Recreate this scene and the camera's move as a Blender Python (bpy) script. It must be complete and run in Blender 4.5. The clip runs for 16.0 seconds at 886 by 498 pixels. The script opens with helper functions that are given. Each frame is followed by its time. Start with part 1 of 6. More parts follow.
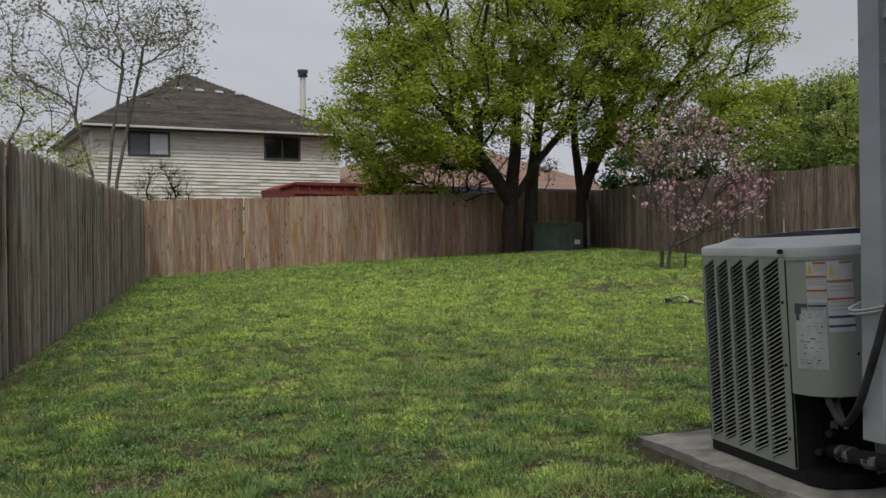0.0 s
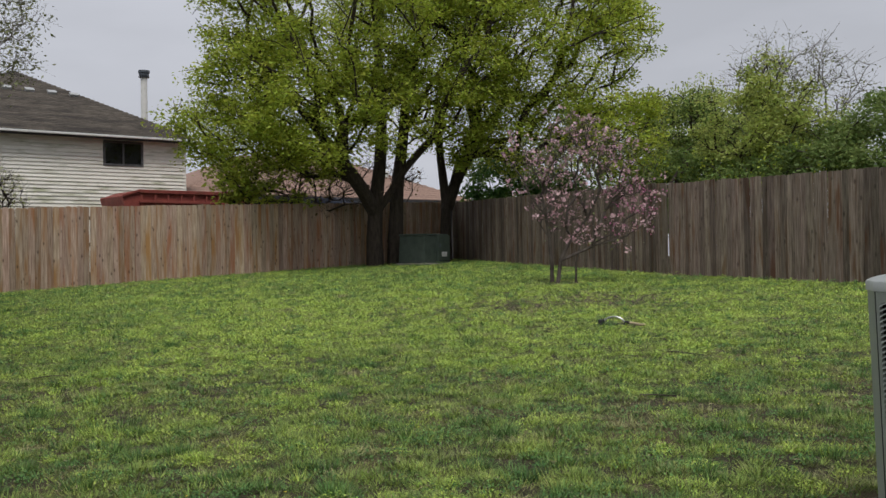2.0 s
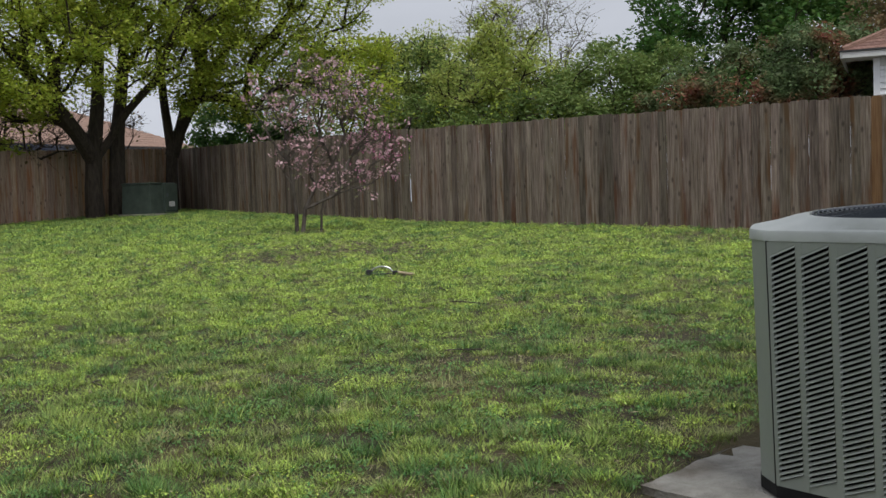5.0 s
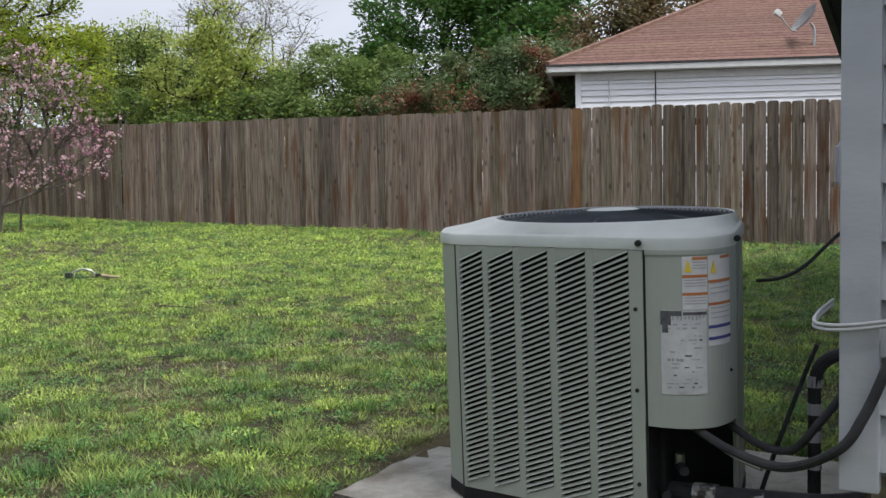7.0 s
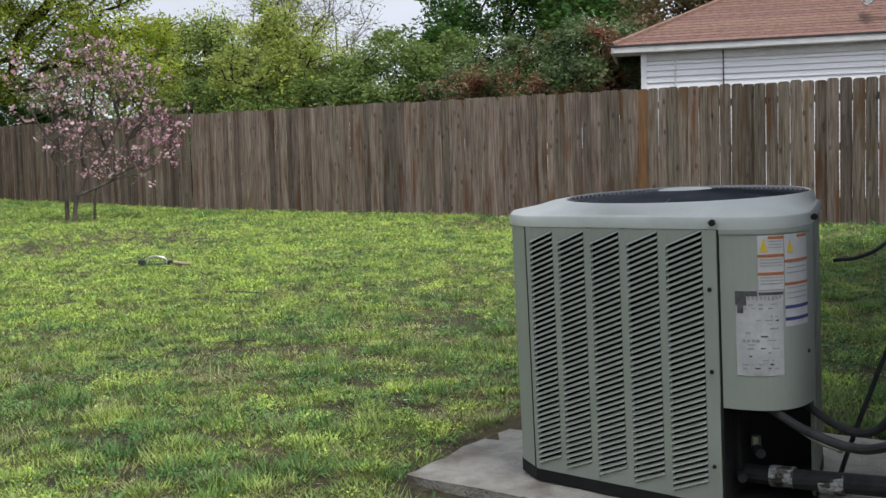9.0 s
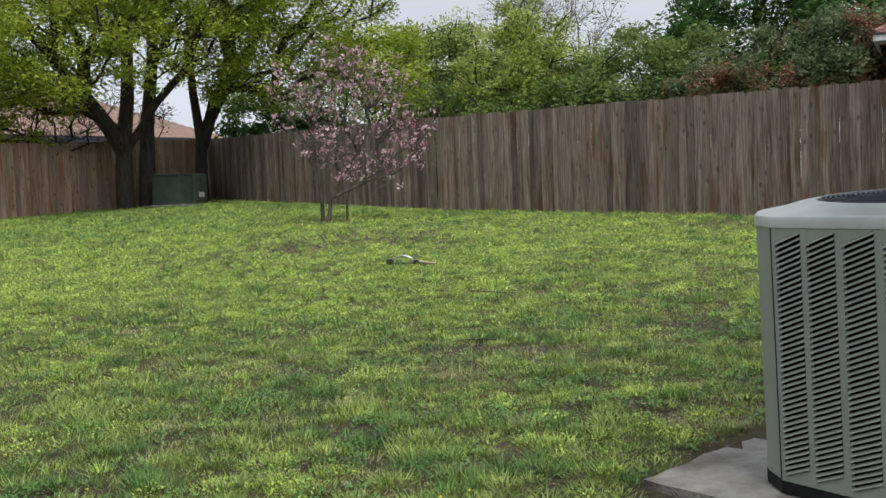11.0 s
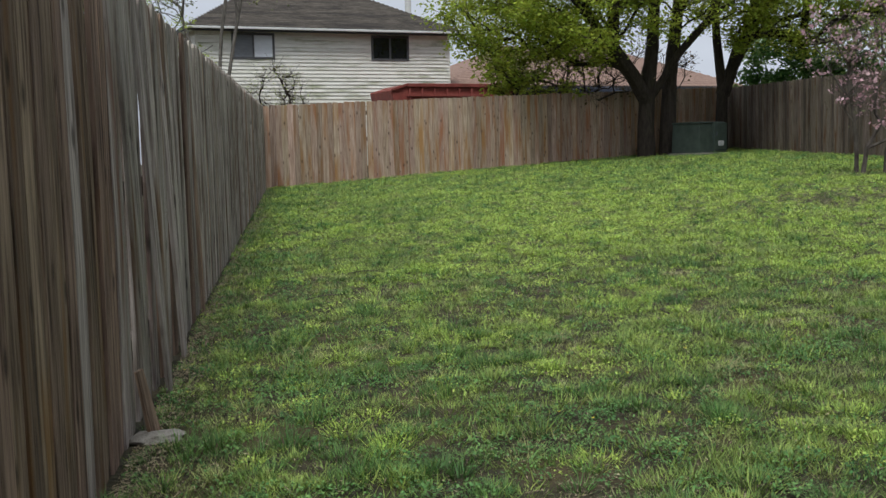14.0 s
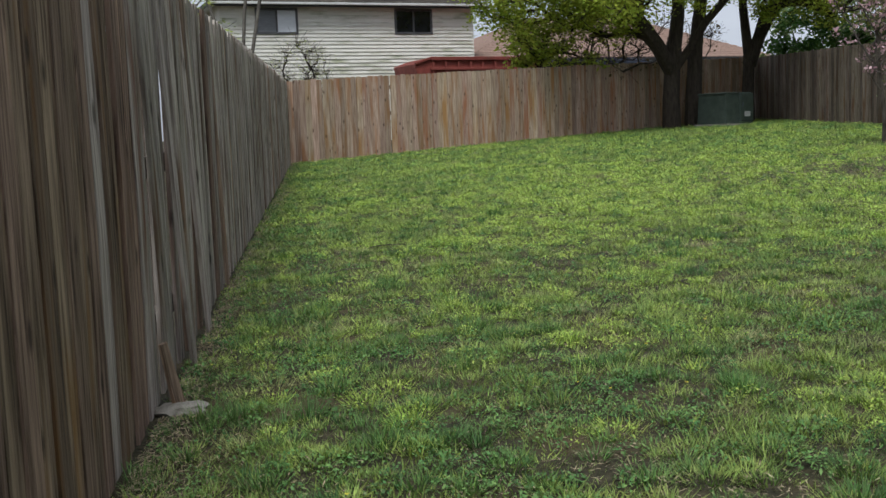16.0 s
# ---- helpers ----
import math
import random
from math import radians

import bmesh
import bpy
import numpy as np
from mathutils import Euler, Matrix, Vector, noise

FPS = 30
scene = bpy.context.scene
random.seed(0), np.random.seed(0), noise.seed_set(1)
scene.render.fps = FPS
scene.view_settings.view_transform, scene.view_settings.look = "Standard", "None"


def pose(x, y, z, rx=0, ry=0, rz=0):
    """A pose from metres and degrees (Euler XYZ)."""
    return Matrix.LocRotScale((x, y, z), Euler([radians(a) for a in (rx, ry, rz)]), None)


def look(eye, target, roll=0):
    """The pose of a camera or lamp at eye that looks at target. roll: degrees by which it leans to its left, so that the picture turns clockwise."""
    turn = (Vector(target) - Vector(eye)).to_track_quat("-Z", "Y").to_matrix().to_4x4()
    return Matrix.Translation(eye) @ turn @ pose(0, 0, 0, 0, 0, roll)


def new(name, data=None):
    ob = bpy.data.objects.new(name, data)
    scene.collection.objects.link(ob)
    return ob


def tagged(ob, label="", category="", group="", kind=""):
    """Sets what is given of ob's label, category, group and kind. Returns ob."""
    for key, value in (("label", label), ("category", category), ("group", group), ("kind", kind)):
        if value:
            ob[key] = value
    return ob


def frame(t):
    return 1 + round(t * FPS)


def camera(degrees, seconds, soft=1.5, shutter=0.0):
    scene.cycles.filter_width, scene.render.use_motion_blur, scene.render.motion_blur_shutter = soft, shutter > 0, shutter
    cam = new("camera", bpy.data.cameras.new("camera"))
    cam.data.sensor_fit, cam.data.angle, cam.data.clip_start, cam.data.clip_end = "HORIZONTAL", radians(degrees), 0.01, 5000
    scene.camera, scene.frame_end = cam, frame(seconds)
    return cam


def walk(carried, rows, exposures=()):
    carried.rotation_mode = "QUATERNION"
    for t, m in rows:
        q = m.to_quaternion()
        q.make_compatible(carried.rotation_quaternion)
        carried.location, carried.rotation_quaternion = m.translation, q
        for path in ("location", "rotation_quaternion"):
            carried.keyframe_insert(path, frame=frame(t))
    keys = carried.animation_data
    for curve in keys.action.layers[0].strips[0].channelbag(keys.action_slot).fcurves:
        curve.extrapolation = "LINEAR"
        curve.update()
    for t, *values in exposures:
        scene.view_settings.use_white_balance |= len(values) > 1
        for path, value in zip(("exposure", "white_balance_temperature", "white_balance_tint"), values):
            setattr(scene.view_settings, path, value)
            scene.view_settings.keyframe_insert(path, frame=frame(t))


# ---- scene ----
cam = camera(46.7, 16.0)
# seconds, eye x y z, yaw, pitch, roll
PATH = [
    (0.0, 0.000, -0.000, 0.894, -18.34, 0.18, 0.68),
    (0.5, -0.086, 0.424, 0.900, -20.57, -0.70, -1.08),
    (1.0, -0.227, 0.812, 0.956, -21.80, 0.02, 0.68),
    (1.5, -0.269, 1.205, 0.984, -24.42, 1.82, 0.58),
    (2.0, -0.386, 1.474, 0.988, -27.68, 0.60, 0.77),
    (2.5, -0.512, 1.649, 1.008, -32.71, -0.69, 1.62),
    (3.0, -0.530, 1.851, 0.996, -33.41, -2.28, 1.69),
    (5.5, -0.473, 2.154, 1.026, -47.39, -2.57, 1.59),
    (6.0, -0.423, 2.139, 1.026, -51.35, -2.52, 1.07),
    (6.5, -0.368, 2.134, 1.021, -54.72, -2.66, 0.33),
    (7.0, -0.347, 2.134, 1.017, -58.54, -2.94, 0.76),
    (7.5, -0.357, 2.154, 1.015, -59.58, -3.12, 1.03),
    (8.0, -0.356, 2.161, 1.012, -59.57, -3.32, 1.18),
    (10.5, -0.360, 2.124, 1.009, -43.92, -3.50, 2.14),
    (11.0, -0.356, 2.127, 1.015, -41.54, -3.28, 2.17),
    (11.5, -0.439, 2.100, 1.017, -37.66, -3.14, 1.51),
    (12.0, -0.562, 2.006, 1.048, -32.98, -3.09, 2.56),
    (12.5, -0.574, 2.031, 1.039, -29.26, -3.48, 2.63),
    (13.0, -0.605, 2.059, 1.029, -23.78, -4.18, 2.21),
    (13.5, -0.641, 2.100, 1.018, -18.30, -4.95, 1.88),
    (14.0, -0.679, 2.138, 1.002, -13.81, -5.19, 1.49),
    (14.5, -0.716, 2.154, 1.001, -9.58, -5.45, 1.12),
    (15.0, -0.707, 2.147, 1.005, -8.52, -5.71, 1.34),
    (15.5, -0.688, 2.125, 1.004, -9.32, -6.09, 1.20),
    (16.0, -0.657, 2.102, 0.999, -12.42, -6.60, 2.04),
]
EXPOSURES = [(0, -0.82, 6700, 11), (1, -0.80, 6700, 11), (2, -0.71, 6650, 10), (3.2, -0.59, 6600, 10), (5.3, -0.51, 6500, 9), (6, -0.36, 6450, 9), (7, -0.08, 6400, 10), (8.2, -0.01, 6400, 10),
             (10.5, -0.17, 6500, 9), (12.5, -0.46, 6450, 7), (14, -0.54, 6300, 7), (16, -0.54, 6250, 7)]
walk(cam, [(t, pose(x, y, z, 90 + pitch, roll, yaw)) for t, x, y, z, yaw, pitch, roll in PATH], EXPOSURES)

# ---- world and sun: a bright overcast spring day ----
SUN_ELEV, SUN_AZ = radians(60), radians(200)
world = bpy.data.worlds.new("sky")
scene.world = world
world.use_nodes = True
wn, wl = world.node_tree.nodes, world.node_tree.links
wn.clear()
sky = wn.new("ShaderNodeTexSky")
sky.sky_type = "NISHITA"
sky.sun_disc = False
sky.sun_elevation, sky.sun_rotation = SUN_ELEV, SUN_AZ
sky.air_density, sky.dust_density, sky.ozone_density = 1.0, 4.0, 1.0
grey = wn.new("ShaderNodeHueSaturation")
grey.inputs["Saturation"].default_value = 0.35
cloud = wn.new("ShaderNodeTexNoise")
cloud.inputs["Scale"].default_value, cloud.inputs["Detail"].default_value = 2.2, 6
ramp = wn.new("ShaderNodeMapRange")
ramp.inputs[1].default_value, ramp.inputs[2].default_value = 0.35, 0.7
mixc = wn.new("ShaderNodeMix")
mixc.data_type = "RGBA"
mixc.inputs[7].default_value = (10.3, 10.8, 12.2, 1)
mapz = wn.new("ShaderNodeMapping")
mapz.inputs["Scale"].default_value = (1, 1, 3)
wtc = wn.new("ShaderNodeTexCoord")
back = wn.new("ShaderNodeBackground")
back.inputs["Strength"].default_value = 0.1
wout = wn.new("ShaderNodeOutputWorld")
wl.new(wtc.outputs["Generated"], mapz.inputs[0])
wl.new(mapz.outputs[0], cloud.inputs["Vector"])
wl.new(cloud.outputs[0], ramp.inputs[0])
scl = wn.new("ShaderNodeMath")
scl.operation = "MULTIPLY_ADD"
scl.inputs[1].default_value, scl.inputs[2].default_value = 0.3, 0.6
wl.new(ramp.outputs[0], scl.inputs[0])
wl.new(scl.outputs[0], mixc.inputs[0])
wl.new(sky.outputs[0], grey.inputs["Color"])
wl.new(grey.outputs[0], mixc.inputs[6])
wl.new(mixc.outputs[2], back.inputs["Color"])
wl.new(back.outputs[0], wout.inputs["Surface"])
sun_data = bpy.data.lights.new("sun", "SUN")
sun_data.energy, sun_data.angle, sun_data.color = 3.1, radians(20), (1, 0.985, 0.94)
sun = new("sun", sun_data)
sun.matrix_world = look((30 * math.cos(SUN_ELEV) * math.sin(SUN_AZ), 30 * math.cos(SUN_ELEV) * math.cos(SUN_AZ), 30 * math.sin(SUN_ELEV)), (0, 0, 0))

# ---- materials ----
def rgb(*c):
    return (*c, 1.0)


def pmat(name, c1, c2, scale=6.0, stretch=(1, 1, 1), rough=0.8, bump=0.2, fine=60.0, vary=0.0, hue=0.0, metal=0.0,
         c3=None, c3_scale=1.0, c3_edge=(0.55, 0.65), island=False, trans=0.0, detail=6.0, spec=0.3, knots=0.0, c3_stretch=None):
    """Two colours mixed by a stretched noise, a third in larger stains, a fine relief, and a change from piece to piece."""
    m = bpy.data.materials.new(name)
    m.use_nodes = True
    n, l = m.node_tree.nodes, m.node_tree.links
    b = n["Principled BSDF"]
    tc = n.new("ShaderNodeTexCoord")
    if island:
        info = n.new("ShaderNodeNewGeometry")
        rnd = info.outputs["Random Per Island"]
    else:
        info = n.new("ShaderNodeObjectInfo")
        rnd = info.outputs["Random"]
    off = n.new("ShaderNodeVectorMath")
    off.operation = "MULTIPLY_ADD"
    off.inputs[1].default_value = (37, 53, 71)
    l.new(rnd, off.inputs[0])
    l.new(tc.outputs["Object"], off.inputs[2])
    src = tc.outputs["Object"] if vary == 0 or island else off.outputs[0]
    mp = n.new("ShaderNodeMapping")
    mp.inputs["Scale"].default_value = stretch
    l.new(src, mp.inputs[0])
    na = n.new("ShaderNodeTexNoise")
    na.inputs["Scale"].default_value, na.inputs["Detail"].default_value = scale, detail
    na.inputs["Roughness"].default_value = 0.62
    l.new(mp.outputs[0], na.inputs["Vector"])
    ra = n.new("ShaderNodeMapRange")
    ra.inputs[1].default_value, ra.inputs[2].default_value = 0.32, 0.68
    l.new(na.outputs[0], ra.inputs[0])
    mx = n.new("ShaderNodeMix")
    mx.data_type = "RGBA"
    mx.inputs[6].default_value, mx.inputs[7].default_value = rgb(*c1), rgb(*c2)
    l.new(ra.outputs[0], mx.inputs[0])
    col = mx.outputs[2]
    if c3:
        nb = n.new("ShaderNodeTexNoise")
        nb.inputs["Scale"].default_value, nb.inputs["Detail"].default_value = c3_scale, 5
        if c3_stretch:
            sp = n.new("ShaderNodeMapping")
            sp.inputs["Scale"].default_value = c3_stretch
            l.new(src, sp.inputs[0])
            l.new(sp.outputs[0], nb.inputs["Vector"])
        else:
            l.new(src, nb.inputs["Vector"])
        rb = n.new("ShaderNodeMapRange")
        rb.inputs[1].default_value, rb.inputs[2].default_value = c3_edge
        l.new(nb.outputs[0], rb.inputs[0])
        m3 = n.new("ShaderNodeMix")
        m3.data_type = "RGBA"
        m3.inputs[7].default_value = rgb(*c3)
        l.new(rb.outputs[0], m3.inputs[0])
        l.new(col, m3.inputs[6])
        col = m3.outputs[2]
    if knots:
        kp = n.new("ShaderNodeMapping")
        kp.inputs["Scale"].default_value = (7, 7, 3.6)
        l.new(src, kp.inputs[0])
        vo = n.new("ShaderNodeTexVoronoi")
        vo.inputs["Scale"].default_value, vo.inputs["Randomness"].default_value = 1.0, 1.0
        l.new(kp.outputs[0], vo.inputs["Vector"])
        kr = n.new("ShaderNodeMapRange")
        kr.inputs[1].default_value, kr.inputs[2].default_value = 0.08, 0.2
        kr.inputs[3].default_value, kr.inputs[4].default_value = knots, 0.0
        l.new(vo.outputs["Distance"], kr.inputs[0])
        mk = n.new("ShaderNodeMix")
        mk.data_type = "RGBA"
        mk.inputs[7].default_value = rgb(c1[0] * 0.3, c1[1] * 0.28, c1[2] * 0.27)
        l.new(kr.outputs[0], mk.inputs[0])
        l.new(col, mk.inputs[6])
        col = mk.outputs[2]
    if vary or hue:
        hs = n.new("ShaderNodeHueSaturation")
        vr = n.new("ShaderNodeMapRange")
        vr.inputs[3].default_value, vr.inputs[4].default_value = 1 - vary, 1 + vary
        l.new(rnd, vr.inputs[0])
        l.new(vr.outputs[0], hs.inputs["Value"])
        if hue:
            wnz = n.new("ShaderNodeTexWhiteNoise")
            wnz.noise_dimensions = "1D"
            l.new(rnd, wnz.inputs["W"])
            hr = n.new("ShaderNodeMapRange")
            hr.inputs[3].default_value, hr.inputs[4].default_value = 0.5 - hue, 0.5 + hue
            l.new(wnz.outputs["Value"], hr.inputs[0])
            l.new(hr.outputs[0], hs.inputs["Hue"])
        l.new(col, hs.inputs["Color"])
        col = hs.outputs[0]
    l.new(col, b.inputs["Base Color"])
    b.inputs["Roughness"].default_value, b.inputs["Metallic"].default_value = rough, metal
    b.inputs["Specular IOR Level"].default_value = spec
    if bump:
        nf = n.new("ShaderNodeTexNoise")
        nf.inputs["Scale"].default_value, nf.inputs["Detail"].default_value = fine, 4
        l.new(mp.outputs[0], nf.inputs["Vector"])
        bp = n.new("ShaderNodeBump")
        bp.inputs["Strength"].default_value, bp.inputs["Distance"].default_value = bump, 0.02
        l.new(nf.outputs[0], bp.inputs["Height"])
        l.new(bp.outputs[0], b.inputs["Normal"])
    if trans:
        tr = n.new("ShaderNodeBsdfTranslucent")
        l.new(col, tr.inputs["Color"])
        ms = n.new("ShaderNodeMixShader")
        ms.inputs[0].default_value = trans
        l.new(b.outputs[0], ms.inputs[1])
        l.new(tr.outputs[0], ms.inputs[2])
        l.new(ms.outputs[0], n["Material Output"].inputs["Surface"])
    return m


GRAIN, STREAK = (14, 14, 0.7), (6, 6, 0.7)
MAT = {
    "picket_back": pmat("picket_back", (0.25, 0.165, 0.115), (0.55, 0.43, 0.335), 3, GRAIN, 0.85, 0.5, 20, 0.26, 0.014,
                        c3=(0.33, 0.165, 0.075), c3_scale=1.2, c3_edge=(0.48, 0.68), c3_stretch=STREAK, knots=0.75),
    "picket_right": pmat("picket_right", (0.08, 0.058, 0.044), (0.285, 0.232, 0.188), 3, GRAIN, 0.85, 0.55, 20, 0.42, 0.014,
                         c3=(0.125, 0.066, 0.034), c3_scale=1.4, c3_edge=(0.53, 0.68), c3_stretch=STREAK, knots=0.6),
    "picket_left": pmat("picket_left", (0.13, 0.10, 0.08), (0.62, 0.555, 0.49), 3, GRAIN, 0.85, 0.7, 22, 0.3, 0.014,
                        c3=(0.16, 0.085, 0.045), c3_scale=1.4, c3_edge=(0.55, 0.72), c3_stretch=STREAK, knots=0.75),
    "picket_brown": pmat("picket_brown", (0.06, 0.036, 0.024), (0.43, 0.305, 0.222), 3, GRAIN, 0.85, 0.7, 22, 0.28, 0.012,
                         c3=(0.25, 0.12, 0.045), c3_scale=1.4, c3_edge=(0.57, 0.72), c3_stretch=STREAK, knots=0.75),
    "picket_new": pmat("picket_new", (0.16, 0.08, 0.035), (0.28, 0.16, 0.08), 3, GRAIN, 0.8, 0.3, 20, 0.1),
    "rail_wood": pmat("rail_wood", (0.09, 0.07, 0.055), (0.18, 0.14, 0.11), 3, (1, 12, 12), 0.85, 0.3, 20, 0.15),
    "soil": pmat("soil", (0.022, 0.022, 0.012), (0.075, 0.064, 0.036), 22, rough=0.95, bump=0.9, fine=45,
                 c3=(0.088, 0.069, 0.036), c3_scale=2.2, c3_edge=(0.5, 0.66)),
    "bark": pmat("bark", (0.028, 0.022, 0.018), (0.075, 0.06, 0.048), 6, (3, 3, 0.7), 0.95, 0.8, 14),
    "peach_bark": pmat("peach_bark", (0.04, 0.031, 0.026), (0.17, 0.145, 0.127), 8, (1, 1, 0.5), 0.9, 0.4, 30),
    "pale_bark": pmat("pale_bark", (0.085, 0.075, 0.065), (0.21, 0.19, 0.165), 8, (1, 1, 0.5), 0.9, 0.4, 30),
    "siding_white": pmat("siding_white", (0.72, 0.70, 0.63), (0.86, 0.84, 0.78), 1.2, (1, 1, 6), 0.7, 0.1, 40, 0.06,
                         c3=(0.36, 0.37, 0.26), c3_scale=1.1, c3_edge=(0.53, 0.72), c3_stretch=(0.8, 0.8, 2.2)),
    "siding_clean": pmat("siding_clean", (0.86, 0.87, 0.885), (0.91, 0.92, 0.935), 2, (1, 1, 4), 0.6, 0.05, 40, 0.03),
    "siding_grey": pmat("siding_grey", (0.34, 0.36, 0.385), (0.43, 0.45, 0.48), 3, (1, 0.6, 2), 0.65, 0.04, 60, 0.05,
                        c3=(0.25, 0.27, 0.30), c3_scale=4, c3_edge=(0.55, 0.8)),
    "shingle_dark": pmat("shingle_dark", (0.05, 0.042, 0.035), (0.13, 0.112, 0.092), 3, (1, 1, 2), 0.95, 0.6, 40, 0.06,
                         c3=(0.035, 0.03, 0.028), c3_scale=0.5, c3_edge=(0.45, 0.7)),
    "shingle_red": pmat("shingle_red", (0.15, 0.085, 0.068), (0.26, 0.155, 0.125), 14, rough=0.95, bump=0.6, fine=60, vary=0.14, hue=0.008),
    "shingle_tan": pmat("shingle_tan", (0.23, 0.15, 0.12), (0.33, 0.22, 0.175), 8, rough=0.95, bump=0.5, fine=50, vary=0.08),
    "fascia_dark": pmat("fascia_dark", (0.03, 0.03, 0.032), (0.06, 0.058, 0.06), 6, rough=0.7, bump=0.1),
    "fascia_white": pmat("fascia_white", (0.60, 0.60, 0.58), (0.72, 0.72, 0.70), 5, rough=0.6, bump=0.1),
    "foundation": pmat("foundation", (0.26, 0.23, 0.18), (0.36, 0.32, 0.26), 12, rough=0.95, bump=0.5),
    "concrete": pmat("concrete", (0.25, 0.238, 0.21), (0.43, 0.41, 0.37), 9, rough=0.95, bump=0.6, fine=90,
                     c3=(0.12, 0.095, 0.07), c3_scale=3, c3_edge=(0.55, 0.75)),
    "ac_paint": pmat("ac_paint", (0.325, 0.355, 0.318), (0.38, 0.41, 0.37), 5, (1, 1, 0.5), 0.5, 0.04, 80,
                     c3=(0.30, 0.318, 0.29), c3_scale=2.5, c3_edge=(0.55, 0.85), spec=0.4),
    # Cabinet paint made paler for the cover: sky reflection put into the colour.
    "ac_paint_lit": pmat("ac_paint_lit", (0.47, 0.50, 0.475), (0.57, 0.60, 0.575), 5, (1, 1, 1), 0.45, 0.04, 80, spec=0.45),
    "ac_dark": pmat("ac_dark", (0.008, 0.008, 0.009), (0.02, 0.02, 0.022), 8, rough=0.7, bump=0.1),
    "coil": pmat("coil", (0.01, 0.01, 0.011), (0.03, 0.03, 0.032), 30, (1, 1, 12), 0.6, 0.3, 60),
    "black_metal": pmat("black_metal", (0.06, 0.07, 0.085), (0.10, 0.115, 0.135), 8, rough=0.4, bump=0.05, metal=0.3),
    "steel": pmat("steel", (0.40, 0.41, 0.42), (0.55, 0.56, 0.57), 10, rough=0.35, bump=0.05, metal=0.9),
    "foil": pmat("foil", (0.30, 0.30, 0.31), (0.62, 0.62, 0.63), 60, rough=0.35, bump=0.6, fine=90, metal=0.6, c3=(0.1, 0.09, 0.08), c3_scale=30, c3_edge=(0.52, 0.6)),
    "rubber": pmat("rubber", (0.02, 0.02, 0.022), (0.05, 0.05, 0.055), 10, rough=0.75, bump=0.15),
    "tape": pmat("tape", (0.34, 0.34, 0.36), (0.48, 0.48, 0.50), 20, rough=0.6, bump=0.1),
    "cable_grey": pmat("cable_grey", (0.34, 0.35, 0.36), (0.45, 0.46, 0.47), 10, rough=0.6, bump=0.05),
    "label_white": pmat("label_white", (0.55, 0.55, 0.56), (0.68, 0.68, 0.69), 14, rough=0.6, bump=0.05),
    "label_worn": pmat("label_worn", (0.46, 0.47, 0.48), (0.62, 0.63, 0.64), 12, rough=0.8, bump=0.1,
                       c3=(0.20, 0.19, 0.19), c3_scale=9, c3_edge=(0.6, 0.72)),
    "ink": pmat("ink", (0.06, 0.06, 0.065), (0.14, 0.14, 0.15), 40, rough=0.8, bump=0),
    "ink_grey": pmat("ink_grey", (0.34, 0.34, 0.35), (0.42, 0.42, 0.43), 40, rough=0.8, bump=0),
    "ink_orange": pmat("ink_orange", (0.45, 0.16, 0.06), (0.5, 0.2, 0.08), 40, rough=0.6, bump=0),
    "ink_yellow": pmat("ink_yellow", (0.70, 0.52, 0.05), (0.75, 0.58, 0.08), 40, rough=0.6, bump=0),
    "ink_blue": pmat("ink_blue", (0.06, 0.07, 0.22), (0.08, 0.09, 0.28), 40, rough=0.6, bump=0),
    "utility_green": pmat("utility_green", (0.05, 0.068, 0.058), (0.075, 0.098, 0.083), 6, rough=0.55, bump=0.05,
                          c3=(0.035, 0.055, 0.045), c3_scale=2, c3_edge=(0.5, 0.8)),
    "red_paint": pmat("red_paint", (0.19, 0.045, 0.038), (0.30, 0.075, 0.06), 4, rough=0.6, bump=0.1,
                      c3=(0.14, 0.05, 0.035), c3_scale=2, c3_edge=(0.5, 0.75)),
    "blue_tarp": pmat("blue_tarp", (0.015, 0.02, 0.045), (0.03, 0.04, 0.075), 5, rough=0.6, bump=0.3, fine=12),
    "window_dark": pmat("window_dark", (0.012, 0.013, 0.015), (0.02, 0.022, 0.025), 3, rough=0.08, bump=0, spec=0.6),
    "blind": pmat("blind", (0.70, 0.73, 0.78), (0.80, 0.83, 0.88), 4, (1, 1, 8), 0.6, 0.1, 20),
    "blind_grey": pmat("blind_grey", (0.16, 0.17, 0.19), (0.22, 0.23, 0.25), 4, (1, 1, 8), 0.4, 0.1, 20),
    "window_frame": pmat("window_frame", (0.07, 0.07, 0.075), (0.12, 0.12, 0.125), 6, rough=0.5, bump=0.05),
    "stone": pmat("stone", (0.20, 0.18, 0.15), (0.42, 0.39, 0.34), 14, rough=0.9, bump=0.6),
    "dry": pmat("dry", (0.30, 0.24, 0.15), (0.50, 0.42, 0.28), 10, rough=0.95, bump=0.3, island=True, vary=0.3),
    "blade": pmat("blade", (0.13, 0.225, 0.055), (0.42, 0.53, 0.135), 6.5, rough=0.55, bump=0, island=True, vary=0.5, hue=0.022, trans=0.22,
                  c3=(0.40, 0.37, 0.20), c3_scale=2.1, c3_edge=(0.55, 0.72)),
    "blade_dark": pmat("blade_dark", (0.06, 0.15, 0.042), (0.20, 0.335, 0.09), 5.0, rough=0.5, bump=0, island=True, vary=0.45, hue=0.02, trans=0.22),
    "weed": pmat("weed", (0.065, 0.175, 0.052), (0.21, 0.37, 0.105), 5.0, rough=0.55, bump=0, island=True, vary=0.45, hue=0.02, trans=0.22),
